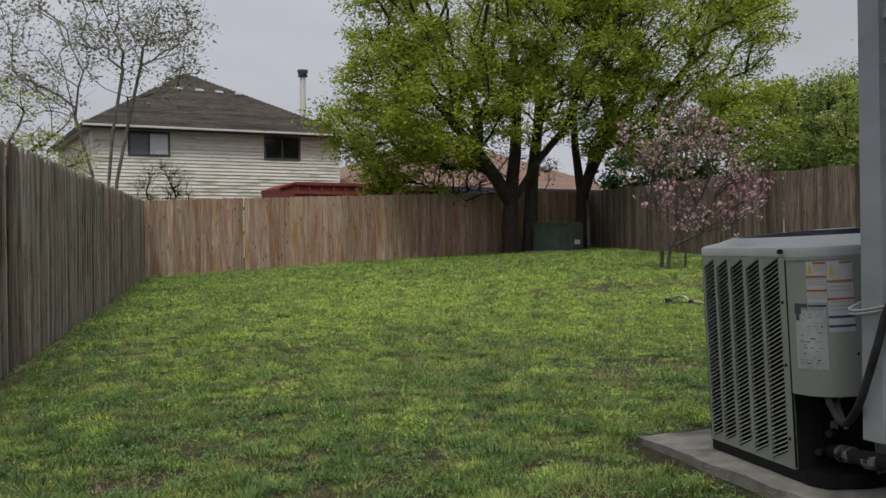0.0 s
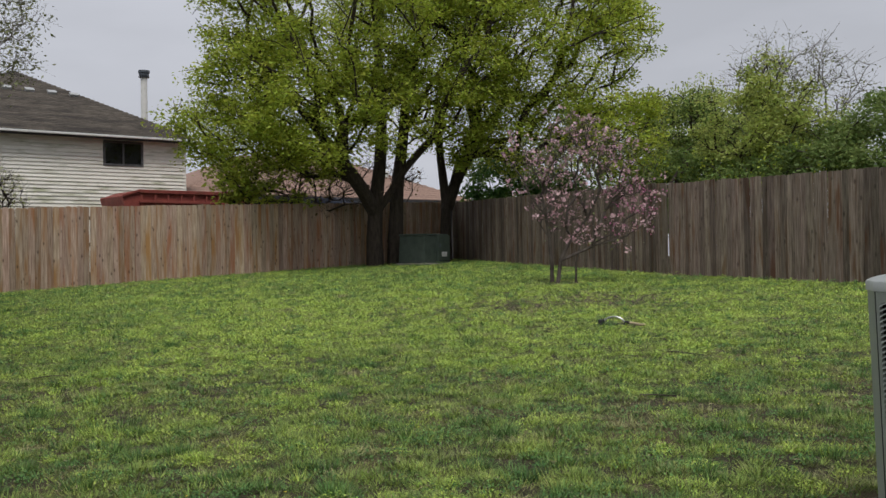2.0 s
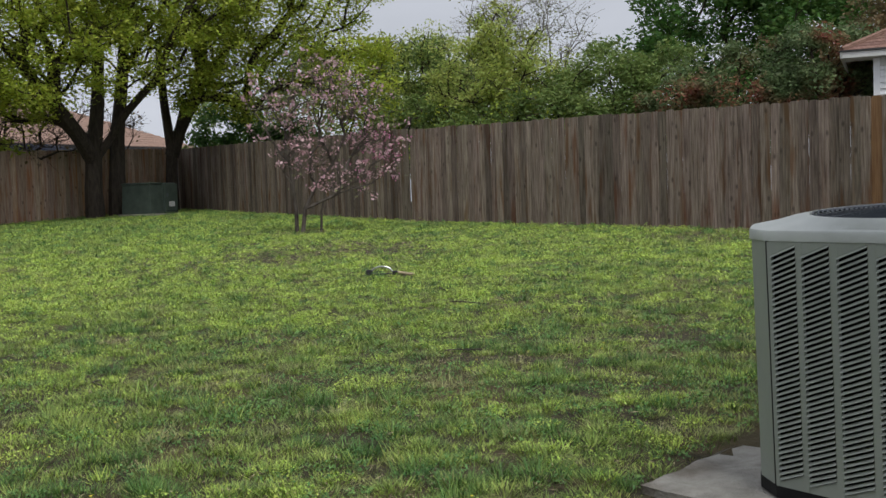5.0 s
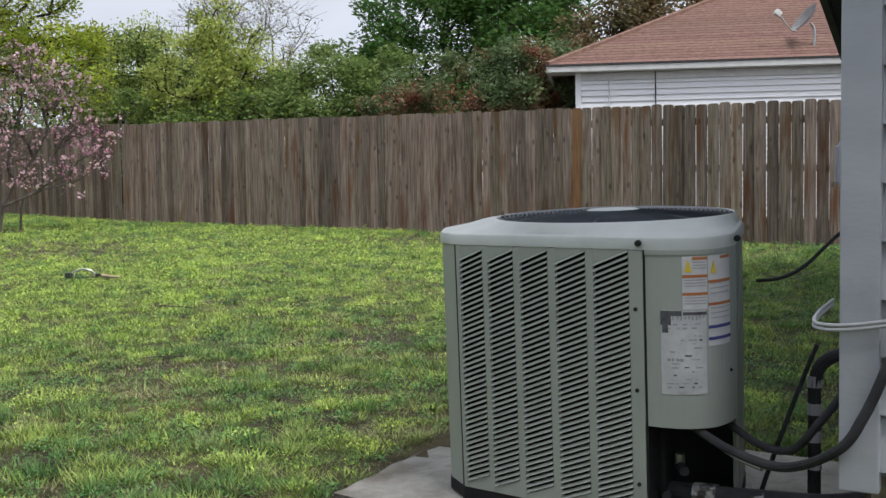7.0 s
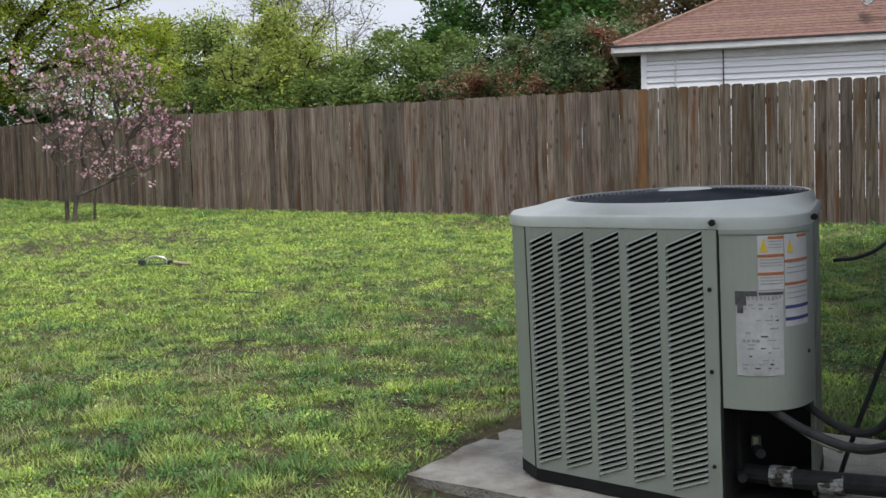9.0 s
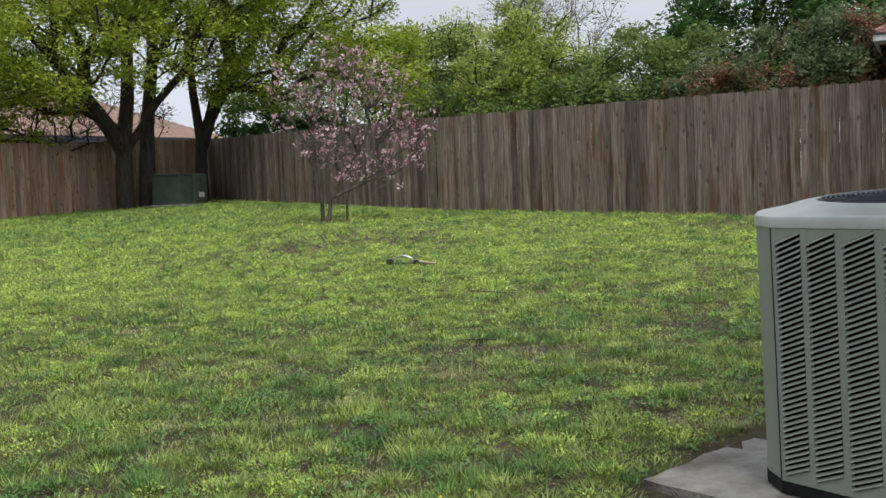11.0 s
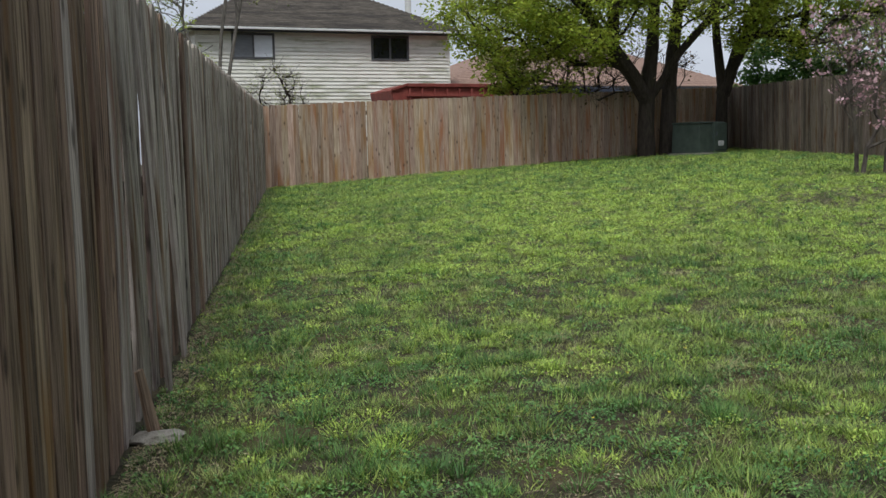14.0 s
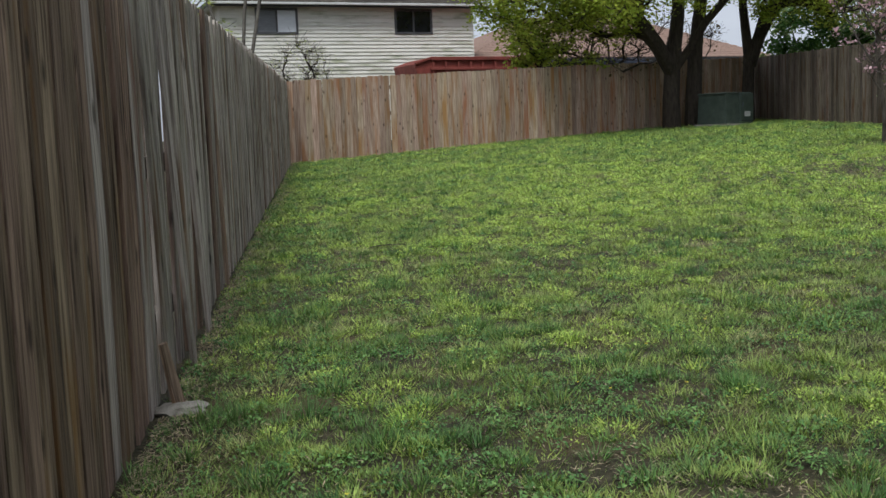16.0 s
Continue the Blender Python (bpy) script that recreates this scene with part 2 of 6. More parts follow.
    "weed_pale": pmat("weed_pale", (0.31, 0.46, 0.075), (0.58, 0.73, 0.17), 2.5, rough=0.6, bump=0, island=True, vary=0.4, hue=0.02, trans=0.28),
    "yellow_flower": pmat("yellow_flower", (0.6, 0.5, 0.03), (0.7, 0.6, 0.06), 8, rough=0.7, bump=0),
}


def leaf_mat(name, c1, c2, vary=0.35, hue=0.02, trans=0.35, c3=None, c3_scale=0.5, c3_edge=(0.5, 0.7)):
    return pmat(name, c1, c2, 1.1, rough=0.55, bump=0, island=True, vary=vary, hue=hue, trans=trans, c3=c3, c3_scale=c3_scale, c3_edge=c3_edge)


LEAF = {
    "spring": leaf_mat("leaf_spring", (0.245, 0.325, 0.032), (0.51, 0.58, 0.09), trans=0.45),
    "fresh": leaf_mat("leaf_fresh", (0.32, 0.40, 0.085), (0.51, 0.57, 0.18), trans=0.5),
    "deep": leaf_mat("leaf_deep", (0.045, 0.115, 0.025), (0.105, 0.21, 0.045), trans=0.4),
    "dull": leaf_mat("leaf_dull", (0.11, 0.175, 0.045), (0.25, 0.335, 0.10), trans=0.4),
    "photinia": leaf_mat("leaf_photinia", (0.09, 0.15, 0.06), (0.19, 0.25, 0.11), trans=0.35, c3=(0.24, 0.10, 0.06), c3_scale=0.9, c3_edge=(0.50, 0.62)),
    "bronze": leaf_mat("leaf_bronze", (0.09, 0.10, 0.045), (0.24, 0.16, 0.08), trans=0.35),
    "bud": leaf_mat("leaf_bud", (0.12, 0.135, 0.06), (0.25, 0.27, 0.12), trans=0.2),
    "blossom": leaf_mat("leaf_blossom", (0.55, 0.30, 0.36), (0.76, 0.55, 0.58), vary=0.25, hue=0.015, trans=0.3),
    "magenta": leaf_mat("leaf_magenta", (0.45, 0.12, 0.26), (0.62, 0.24, 0.40), vary=0.25, hue=0.015, trans=0.3),
}


# ---- mesh helpers ----
def part(name, bm, material, parent=None, label="", smooth=False):
    """A bmesh as one mesh object, under a thing or a part."""
    me = bpy.data.meshes.new(name)
    bm.to_mesh(me)
    bm.free()
    me.materials.append(material)
    if smooth:
        me.polygons.foreach_set("use_smooth", [True] * len(me.polygons))
        me.set_sharp_from_angle(angle=radians(32))
    ob = new(name, me)
    if parent is not None:
        ob.parent = parent
    if label:
        ob["label"] = label
    return ob


def piece(name, me, parent, m):
    """One more object on a shared mesh."""
    ob = new(name, me)
    ob.parent = parent
    ob.matrix_basis = m
    return ob


def thing(name, m, label, category, group="", kind=""):
    ob = new(name)
    ob.matrix_basis = m
    return tagged(ob, label, category, group, kind)


def add_box(bm, lo, hi, bevel=0.0, m=None):
    lo, hi = Vector(lo), Vector(hi)
    mid, size = (lo + hi) / 2, hi - lo
    mat = Matrix.Translation(mid) @ Matrix.Diagonal((*size, 1))
    if m is not None:
        mat = m @ mat
    r = bmesh.ops.create_cube(bm, size=1, matrix=mat)
    if bevel:
        es = list({e for v in r["verts"] for e in v.link_edges})
        bmesh.ops.bevel(bm, geom=es, offset=bevel, segments=2, affect="EDGES", profile=0.6)
    return bm


def box(lo, hi, bevel=0.0, m=None):
    return add_box(bmesh.new(), lo, hi, bevel, m)


def add_prism(bm, ring, z0, z1):
    """An upright prism on a ring of (x, y), counter-clockwise."""
    a = [bm.verts.new((x, y, z0)) for x, y in ring]
    b = [bm.verts.new((x, y, z1)) for x, y in ring]
    n = len(ring)
    for i in range(n):
        bm.faces.new((a[i], a[(i + 1) % n], b[(i + 1) % n], b[i]))
    bm.faces.new(a[::-1])
    bm.faces.new(b)
    return bm


def add_tube(bm, pts, radii, sides=6, caps=True):
    pts = [Vector(p) for p in pts]
    if not hasattr(radii, "__len__"):
        radii = [radii] * len(pts)
    rings, prev = [], None
    for i, p in enumerate(pts):
        d = (pts[min(i + 1, len(pts) - 1)] - pts[max(i - 1, 0)]).normalized()
        u = d.orthogonal().normalized() if prev is None else (prev - d * prev.dot(d)).normalized()
        prev = u
        v = d.cross(u)
        rings.append([bm.verts.new(p + float(radii[i]) * (math.cos(2 * math.pi * k / sides) * u + math.sin(2 * math.pi * k / sides) * v)) for k in range(sides)])
    for a, b in zip(rings, rings[1:]):
        for k in range(sides):
            bm.faces.new((a[k], a[(k + 1) % sides], b[(k + 1) % sides], b[k]))
    if caps:
        bm.faces.new(rings[0][::-1])
        bm.faces.new(rings[-1])
    return bm


def bend(points, n=8):
    """A smooth line through a few points."""
    p = [Vector(q) for q in points]
    p = [2 * p[0] - p[1]] + p + [2 * p[-1] - p[-2]]
    out = []
    for i in range(1, len(p) - 2):
        for k in range(n):
            t = k / n
            out.append(0.5 * (2 * p[i] + (p[i + 1] - p[i - 1]) * t + (2 * p[i - 1] - 5 * p[i] + 4 * p[i + 1] - p[i + 2]) * t * t
                              + (3 * p[i] - p[i - 1] - 3 * p[i + 1] + p[i + 2]) * t ** 3))
    out.append(p[-2])
    return out


def tube(points, radius, sides=8, n=8):
    return add_tube(bmesh.new(), bend(points, n), radius, sides)


def polys_mesh(name, verts, nper, material):
    """Many small loose polygons of nper corners each, from an array of corners."""
    verts = np.asarray(verts, dtype=np.float32).reshape(-1, 3)
    nf = len(verts) // nper
    me = bpy.data.meshes.new(name)
    me.vertices.add(len(verts))
    me.vertices.foreach_set("co", verts.ravel())
    me.loops.add(len(verts))
    me.loops.foreach_set("vertex_index", np.arange(len(verts), dtype=np.int32))
    me.polygons.add(nf)
    me.polygons.foreach_set("loop_start", np.arange(0, nf * nper, nper, dtype=np.int32))
    me.polygons.foreach_set("loop_total", np.full(nf, nper, dtype=np.int32))
    me.update(calc_edges=True)
    me.materials.append(material)
    return me


# ---- the lie of the land ----
G0, GX, GY, GXX, GXY, GYY = -0.1608, 0.0393, 0.0200, -0.0404, 0.0222, -0.0018


def ground_z(x, y):
    """The lawn rises gently away from the house."""
    a, b = x / 10, (y - 10) / 10
    return G0 + GX * x + GY * y + GXX * a * a + GXY * a * b + GYY * b * b


def land_z(x, y):
    xc = np.clip(x, -4.0, 15.0)
    yc = np.clip(y, -6.0, 31.0)
    return ground_z(xc, yc)


# ---- ground ----
def build_ground():
    fx = np.concatenate([[-900, -400, -150, -70, -35, -18, -10], np.arange(-6, 15.01, 0.2), [18, 24, 32, 45, 80, 160, 400, 900]])
    fy = np.concatenate([[-900, -400, -150, -60, -25, -12], np.arange(-7, 31.01, 0.2), [34, 39, 46, 60, 90, 160, 400, 900]])
    gx, gy = np.meshgrid(fx, fy)
    gz = land_z(gx, gy)
    for k, (amp, sc) in enumerate(((0.007, 0.9), (0.004, 2.7))):
        bumps = np.array([noise.noise(Vector((x * sc, y * sc, 7.7 * k))) for x, y in zip(gx.ravel(), gy.ravel())]).reshape(gx.shape)
        gz = gz + amp * bumps * ((np.abs(gx - 5) < 14) & (np.abs(gy - 12) < 22))
    h, w = gx.shape
    idx = np.arange(h * w).reshape(h, w)
    faces = np.stack([idx[:-1, :-1], idx[:-1, 1:], idx[1:, 1:], idx[1:, :-1]], -1).reshape(-1, 4)
    me = bpy.data.meshes.new("ground")
    me.from_pydata(np.stack([gx, gy, gz], -1).reshape(-1, 3).tolist(), [], faces.tolist())
    me.polygons.foreach_set("use_smooth", [True] * len(me.polygons))
    me.materials.append(MAT["soil"])
    tagged(new("ground", me), "patchy spring lawn soil with thin worn spots", "ground", kind="structure")


build_ground()


# ---- fences ----
def picket_mesh(name, width, height, material, rng, warp=0.004):
    """A board with clipped upper corners, slightly bowed."""
    bm = bmesh.new()
    c, th = 0.036, 0.017
    outline = [(-width / 2, -0.03), (width / 2, -0.03)]
    zs = [0.3, 0.75, 1.2, 1.55]
    b1, b2 = rng.uniform(-warp, warp), rng.uniform(-warp, warp)
    right = [(width / 2 + rng.uniform(-0.0015, 0.0015), z) for z in zs]
    left = [(-width / 2 + rng.uniform(-0.0015, 0.0015), z) for z in zs]
    ring = outline + right + [(width / 2, height - c), (width / 2 - c * 0.35, height - 0.006), (width / 2 - c, height), (-width / 2 + c, height),
                              (-width / 2 + c * 0.35, height - 0.006), (-width / 2, height - c)] + left[::-1]

    def off(x, z):
        t = z / height
        return b1 * math.sin(math.pi * t) * 2 + b2 * t * t + (rng_cup * (x / width) ** 2)
    rng_cup = rng.uniform(-0.012, 0.012)
    a = [bm.verts.new((x, off(x, z), z)) for x, z in ring]
    b = [bm.verts.new((x, off(x, z) + th, z)) for x, z in ring]
    n = len(ring)
    for i in range(n):
        bm.faces.new((a[i], b[i], b[(i + 1) % n], a[(i + 1) % n]))
    bm.faces.new(a)
    bm.faces.new(b[::-1])
    bmesh.ops.triangulate(bm, faces=[f for f in bm.faces if len(f.verts) > 4])
    bmesh.ops.recalc_face_normals(bm, faces=bm.faces)
    me = bpy.data.meshes.new(name)
    bm.to_mesh(me)
    bm.free()
    me.materials.append(material)
    return me


def fence(name, start, end, height, material, label, seed, step=0.1415, wide=0.1395, lean=0.004, gap_after=(), open_from=99.0, odd=(), alt=0.002, warp=0.004, yaw=1.2, stained=None, loose=None):
    """Pickets from start to end; their faces look to the right of that line. open_from: metres from the start after which the joints are open."""
    rng = random.Random(seed)
    a, b = Vector(start), Vector(end)
    d = (b - a).normalized()
    turn = math.degrees(math.atan2(d.y, d.x))
    top = thing(name, pose(0, 0, 0), label, "fence", kind="structure")
    kinds = [picket_mesh("picket", wide, height, material, rng, warp) for _ in range(9)]
    new_kind = picket_mesh("picket", wide, height, MAT["picket_new"], rng)
    brown = [picket_mesh("picket", wide, height, stained, rng, warp) for _ in range(6)] if stained else kinds
    s, length, count = wide / 2, (b - a).length, 0
    while s < length - wide / 2 + 0.02:
        p = a + d * s
        z = float(ground_z(p.x, p.y)) + rng.uniform(-0.012, 0.012)
        me = new_kind if any(abs(s - o) < step * 0.5 for o in odd) else rng.choice(brown if stained and rng.random() < (0.92 if s < 9.1 else 0.15) else kinds)
        m = pose(p.x, p.y, z) @ pose(0, 0, 0, rng.gauss(0, 0.12), rng.gauss(0, lean * 60), turn + rng.gauss(0, yaw)) @ pose(0, (alt if count % 2 else -alt) + rng.uniform(-0.0015, 0.0015), 0)
        count += 1
        for at, out in (loose or {}).items():
            if abs(s - at) < step * 0.5:  # nailed at the top only: the foot stands out from the fence
                m = m @ pose(0, 0, 1.5, -out, 0, 0) @ pose(0, 0, -1.5)
        piece("picket", me, top, m)
        s += (0.148 if s > open_from else step) + abs(rng.gauss(0, 0.0012)) + (0.03 if any(g - step <= s < g for g in gap_after) else 0)
    for k, hz in enumerate((0.28, 0.95, 1.55)):
        n = max(2, int(length / 2.4))
        for i in range(n):
            p, q = a + d * (length * i / n), a + d * (length * (i + 1) / n)
            nrm = Vector((-d.y, d.x)) * 0.05
            zp, zq = float(ground_z(p.x, p.y)) + hz, float(ground_z(q.x, q.y)) + hz
            bm = add_box(bmesh.new(), (0.01, 0, -0.045), ((q - p).length - 0.01, 0.036, 0.045), 0.003)
            r = part("rail", bm, MAT["rail_wood"], top)
            r.matrix_basis = pose(p.x + nrm.x * 0.7, p.y + nrm.y * 0.7, zp, 0, -math.degrees(math.atan2(zq - zp, (q - p).length)), turn)
            if k == 0:
                pz = float(ground_z(p.x, p.y))
                bm = add_box(bmesh.new(), (-0.045, 0, -0.3), (0.045, 0.09, height - 0.08), 0.004)
                post = part("post", bm, MAT["rail_wood"], top)
                post.matrix_basis = pose(p.x + nrm.x * 1.6, p.y + nrm.y * 1.6, pz, 0, 0, turn)
    return top


CORNER_L, CORNER_R, BEND = Vector((0.93, 25.08)), Vector((15.0, 30.12)), Vector((12.71, 17.0))
# faces turn to the yard: the picket's face looks along -y of its own frame
fence("fence_back", CORNER_L, CORNER_R, 1.82, MAT["picket_back"], "tall reddish brown wooden picket fence across the yard's end", 5,
      gap_after=(2.62,), lean=0.0015)
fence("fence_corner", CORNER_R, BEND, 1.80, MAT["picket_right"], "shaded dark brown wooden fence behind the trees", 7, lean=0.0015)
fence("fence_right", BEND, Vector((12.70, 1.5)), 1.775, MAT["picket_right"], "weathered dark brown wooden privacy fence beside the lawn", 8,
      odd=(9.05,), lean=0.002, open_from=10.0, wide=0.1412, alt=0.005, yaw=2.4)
fence("fence_left", Vector((-1.88, -3.0)), CORNER_L, 1.815, MAT["picket_left"], "old grey-brown wooden fence with warped and loose boards", 11,
      step=0.1295, wide=0.121, gap_after=(8.95, 11.4), loose={9.55: 1.6, 9.95: 2.6, 10.3: 1.2, 10.75: 2.2, 11.1: 1.0, 12.3: 1.3}, alt=0.004, lean=0.0012, warp=0.005, yaw=0.7, stained=MAT["picket_brown"])


# ---- buildings ----
def lap_wall(parent, m, length, z0, z1, expo, material, holes=(), name="siding_board", thick=0.022):
    """Lapped boards along local x, faces to local -y; holes are (x0, x1, z0, z1)."""
    n = int(math.ceil((z1 - z0) / expo))
    cache = {}
    for i in range(n):
        za, zb = z0 + i * expo, min(z0 + (i + 1) * expo, z1)
        spans = [(0.0, length)]
        for hx0, hx1, hz0, hz1 in holes:
            if hz0 < zb - 0.02 and hz1 > za + 0.02:
                cut = []
                for a, b in spans:
                    if a < hx0:
                        cut.append((a, min(b, hx0)))
                    if b > hx1:
                        cut.append((max(a, hx1), b))
                spans = [s for s in cut if s[1] - s[0] > 0.02]
        for a, b in spans:
            key = (round(b - a, 3), round(zb - za, 3))
            if key not in cache:
                bm = bmesh.new()
                w, h = b - a, zb - za
                prof = [(-thick, 0), (-0.006, h + 0.012), (0.006, h + 0.012), (0.006, 0)]
                l = [bm.verts.new((0, y, z)) for y, z in prof]
                r = [bm.verts.new((w, y, z)) for y, z in prof]
                for k in range(4):
                    bm.faces.new((l[k], r[k], r[(k + 1) % 4], l[(k + 1) % 4]))
                bm.faces.new(l[::-1])
                bm.faces.new(r)
                bmesh.ops.recalc_face_normals(bm, faces=bm.faces)
                me = bpy.data.meshes.new(name)
                bm.to_mesh(me)
                bm.free()
                me.materials.append(material)
                cache[key] = me
            piece(name, cache[key], parent, m @ pose(a, 0, za))


def roof_sheet(verts, thick=0.06):
    """A flat roof plane with thickness."""
    bm = bmesh.new()
    a = [Vector(v) for v in verts]
    nrm = (a[1] - a[0]).cross(a[2] - a[0]).normalized()
    if nrm.z < 0:
        a = a[::-1]
    top = [bm.verts.new(v) for v in a]
    low = [bm.verts.new(v - Vector((0, 0, thick))) for v in a]
    bm.faces.new(top)
    bm.faces.new(low[::-1])
    for i in range(len(a)):
        bm.faces.new((top[i], low[i], low[(i + 1) % len(a)], top[(i + 1) % len(a)]))
    return bm


def courses(parent, material, corner, along, up, width_at, run, expo, lip=0.012, name="shingle_course"):
    """Rows of shingles up a roof plane: from corner, along the eave and up the slope; width_at gives each row's ends."""
    n = int(run / expo)
    nrm = along.cross(up).normalized()
    if nrm.z < 0:
        nrm = -nrm
    for i in range(n):
        s = i * expo
        a, b = width_at((s + expo * 0.5) / run)
        if b - a < 0.1:
            continue
        bm = bmesh.new()
        p0, p1 = corner + along * a + up * s, corner + along * b + up * s
        q = up * (expo + 0.03)
        lo, hi = nrm * lip, nrm * 0.004
        v = [bm.verts.new(x) for x in (p0 + lo, p1 + lo, p1 + q + hi, p0 + q + hi, p0 - hi, p1 - hi, p1 + q - hi, p0 + q - hi)]
        for f in ((0, 1, 2, 3), (7, 6, 5, 4), (0, 4, 5, 1), (1, 5, 6, 2), (2, 6, 7, 3), (3, 7, 4, 0)):
            bm.faces.new([v[k] for k in f])
        bmesh.ops.recalc_face_normals(bm, faces=bm.faces)
        part(name, bm, material, parent)


def slider_window(parent, m, w, h, pane_left, pane_right):
    win = new("window")
    win.parent = parent
    win.matrix_basis = m
    t = 0.045
    bm = bmesh.new()
    for lo, hi in (((-0.03, -0.05, -0.03), (w + 0.03, 0.03, t)), ((-0.03, -0.05, h - t), (w + 0.03, 0.03, h + 0.03)), ((-0.03, -0.05, t), (t, 0.03, h - t)),
                   ((w - t, -0.05, t), (w + 0.03, 0.03, h - t)), ((w / 2 - 0.03, -0.045, t), (w / 2 + 0.03, 0.03, h - t))):
        add_box(bm, lo, hi, 0.004)
    part("frame", bm, MAT["window_frame"], win)
    part("pane", box((t, 0.0, t), (w / 2 - 0.03, 0.012, h - t)), pane_left, win)
    part("pane", box((w / 2 + 0.03, -0.01, t), (w - t, 0.002, h - t)), pane_right, win)
    return win


# the pale two-storey house past the far fence
def far_house():
    m = pose(-0.31, 38.20, 0.3, 0, 0, 9)
    h = thing("house", m, "two-storey house with mildewed white siding and dark hip roof", "house")
    L, D, ZE = 9.3, 9.4, 5.25
    wins = [(1.24, 2.67, 4.22, 5.05), (7.24 - 0.97, 7.24 + 0.42, 4.22, 5.05)]
    part("wall", add_prism(bmesh.new(), [(0.02, 0.02), (L - 0.02, 0.02), (L - 0.02, D), (0.02, D)], -0.3, ZE), MAT["siding_white"], h)
    lap_wall(h, pose(0, 0, 0), L, 0.0, ZE, 0.128, MAT["siding_white"], wins, thick=0.042)
    lap_wall(h, pose(0, D, 0, 0, 0, -90), D, 0.0, ZE, 0.155, MAT["siding_white"])
    for x in (-0.02, L - 0.08):
        part("corner_board", box((x, -0.03, 0), (x + 0.1, 0.05, ZE), 0.004), MAT["siding_white"], h)
    slider_window(h, pose(1.24, -0.01, 4.22), 1.43, 0.83, MAT["blind_grey"], MAT["blind"])
    slider_window(h, pose(6.27, -0.01, 4.22), 1.39, 0.83, MAT["window_dark"], MAT["window_dark"])
    o, rise = 0.4, 2.85
    e = [Vector((-o, -o, ZE)), Vector((L + o, -o, ZE)), Vector((L + o, D + o, ZE)), Vector((-o, D + o, ZE))]
    a1, a2 = Vector((L / 2 - 0.25, L / 2, ZE + rise)), Vector((L / 2 - 0.25, D - L / 2 + 0.2, ZE + rise))
    roof = part("roof", roof_sheet((e[0], e[1], a1)), MAT["shingle_dark"], h)
    for f in ((e[1], e[2], a2, a1), (e[2], e[3], a2), (e[3], e[0], a1, a2)):
        part("roof_side", roof_sheet(f), MAT["shingle_dark"], h)
    wdt = L + 2 * o
    up = Vector((0, L / 2 + o, rise))
    run = up.length
    courses(roof, MAT["shingle_dark"], e[0], Vector((1, 0, 0)), up.normalized(), lambda t: (t * (L / 2 + o - 0.25), wdt - t * (L / 2 + o + 0.25)), run, 0.15)
    bm = bmesh.new()
    add_box(bm, (-o - 0.02, -o - 0.04, ZE - 0.17), (L + o + 0.02, -o, ZE + 0.0), 0.01)
    part("fascia", bm, MAT["fascia_dark"], h)
    part("gutter", box((-o, -o - 0.13, ZE - 0.10), (L + o, -o - 0.045, ZE - 0.02), 0.02), MAT["fascia_white"], h)
    part("fascia", box((-o - 0.04, -o, ZE - 0.17), (-o, D + o, ZE), 0.01), MAT["fascia_dark"], h)
    part("soffit", box((-o, -o, ZE - 0.08), (L + o, 0.0, ZE - 0.065)), MAT["fascia_white"], h)
    part("soffit", box((-o, 0.0, ZE - 0.08), (0.0, D, ZE - 0.065)), MAT["fascia_white"], h)
    for i in range(5):
        t = 0.66 - 0.012 * i
        p = e[0] + Vector((3.35 + 0.78 * i, 0, 0)) + up * t
        bm = bmesh.new()
        add_box(bm, (-0.16, -0.11, 0.0), (0.16, 0.11, 0.06), 0.02)
        add_box(bm, (-0.15, -0.1, -0.06), (0.15, 0.1, 0.01))
        v = part("roof_vent", bm, MAT["cable_grey"], h)
        v.matrix_basis = pose(p.x, p.y, p.z + 0.05, math.degrees(math.atan2(rise, L / 2 + o)), 0, 0)
    flue = new("flue")
    flue.parent = h
    flue.matrix_basis = pose(9.26, 4.0, 6.25)
    part("pipe", add_tube(bmesh.new(), [(0, 0, -0.9), (0, 0, 1.95)], 0.13, 14), MAT["fascia_white"], flue)
    part("cap", add_tube(bmesh.new(), [(0, 0, 2.02), (0, 0, 2.1), (0, 0, 2.12), (0, 0, 2.22), (0, 0, 2.24)], [0.2, 0.2, 0.23, 0.23, 0.1], 14), MAT["black_metal"], flue)
    part("cap_collar", add_tube(bmesh.new(), [(0, 0, 1.93), (0, 0, 1.97), (0, 0, 2.03)], [0.2, 0.22, 0.14], 14), MAT["black_metal"], flue)


far_house()


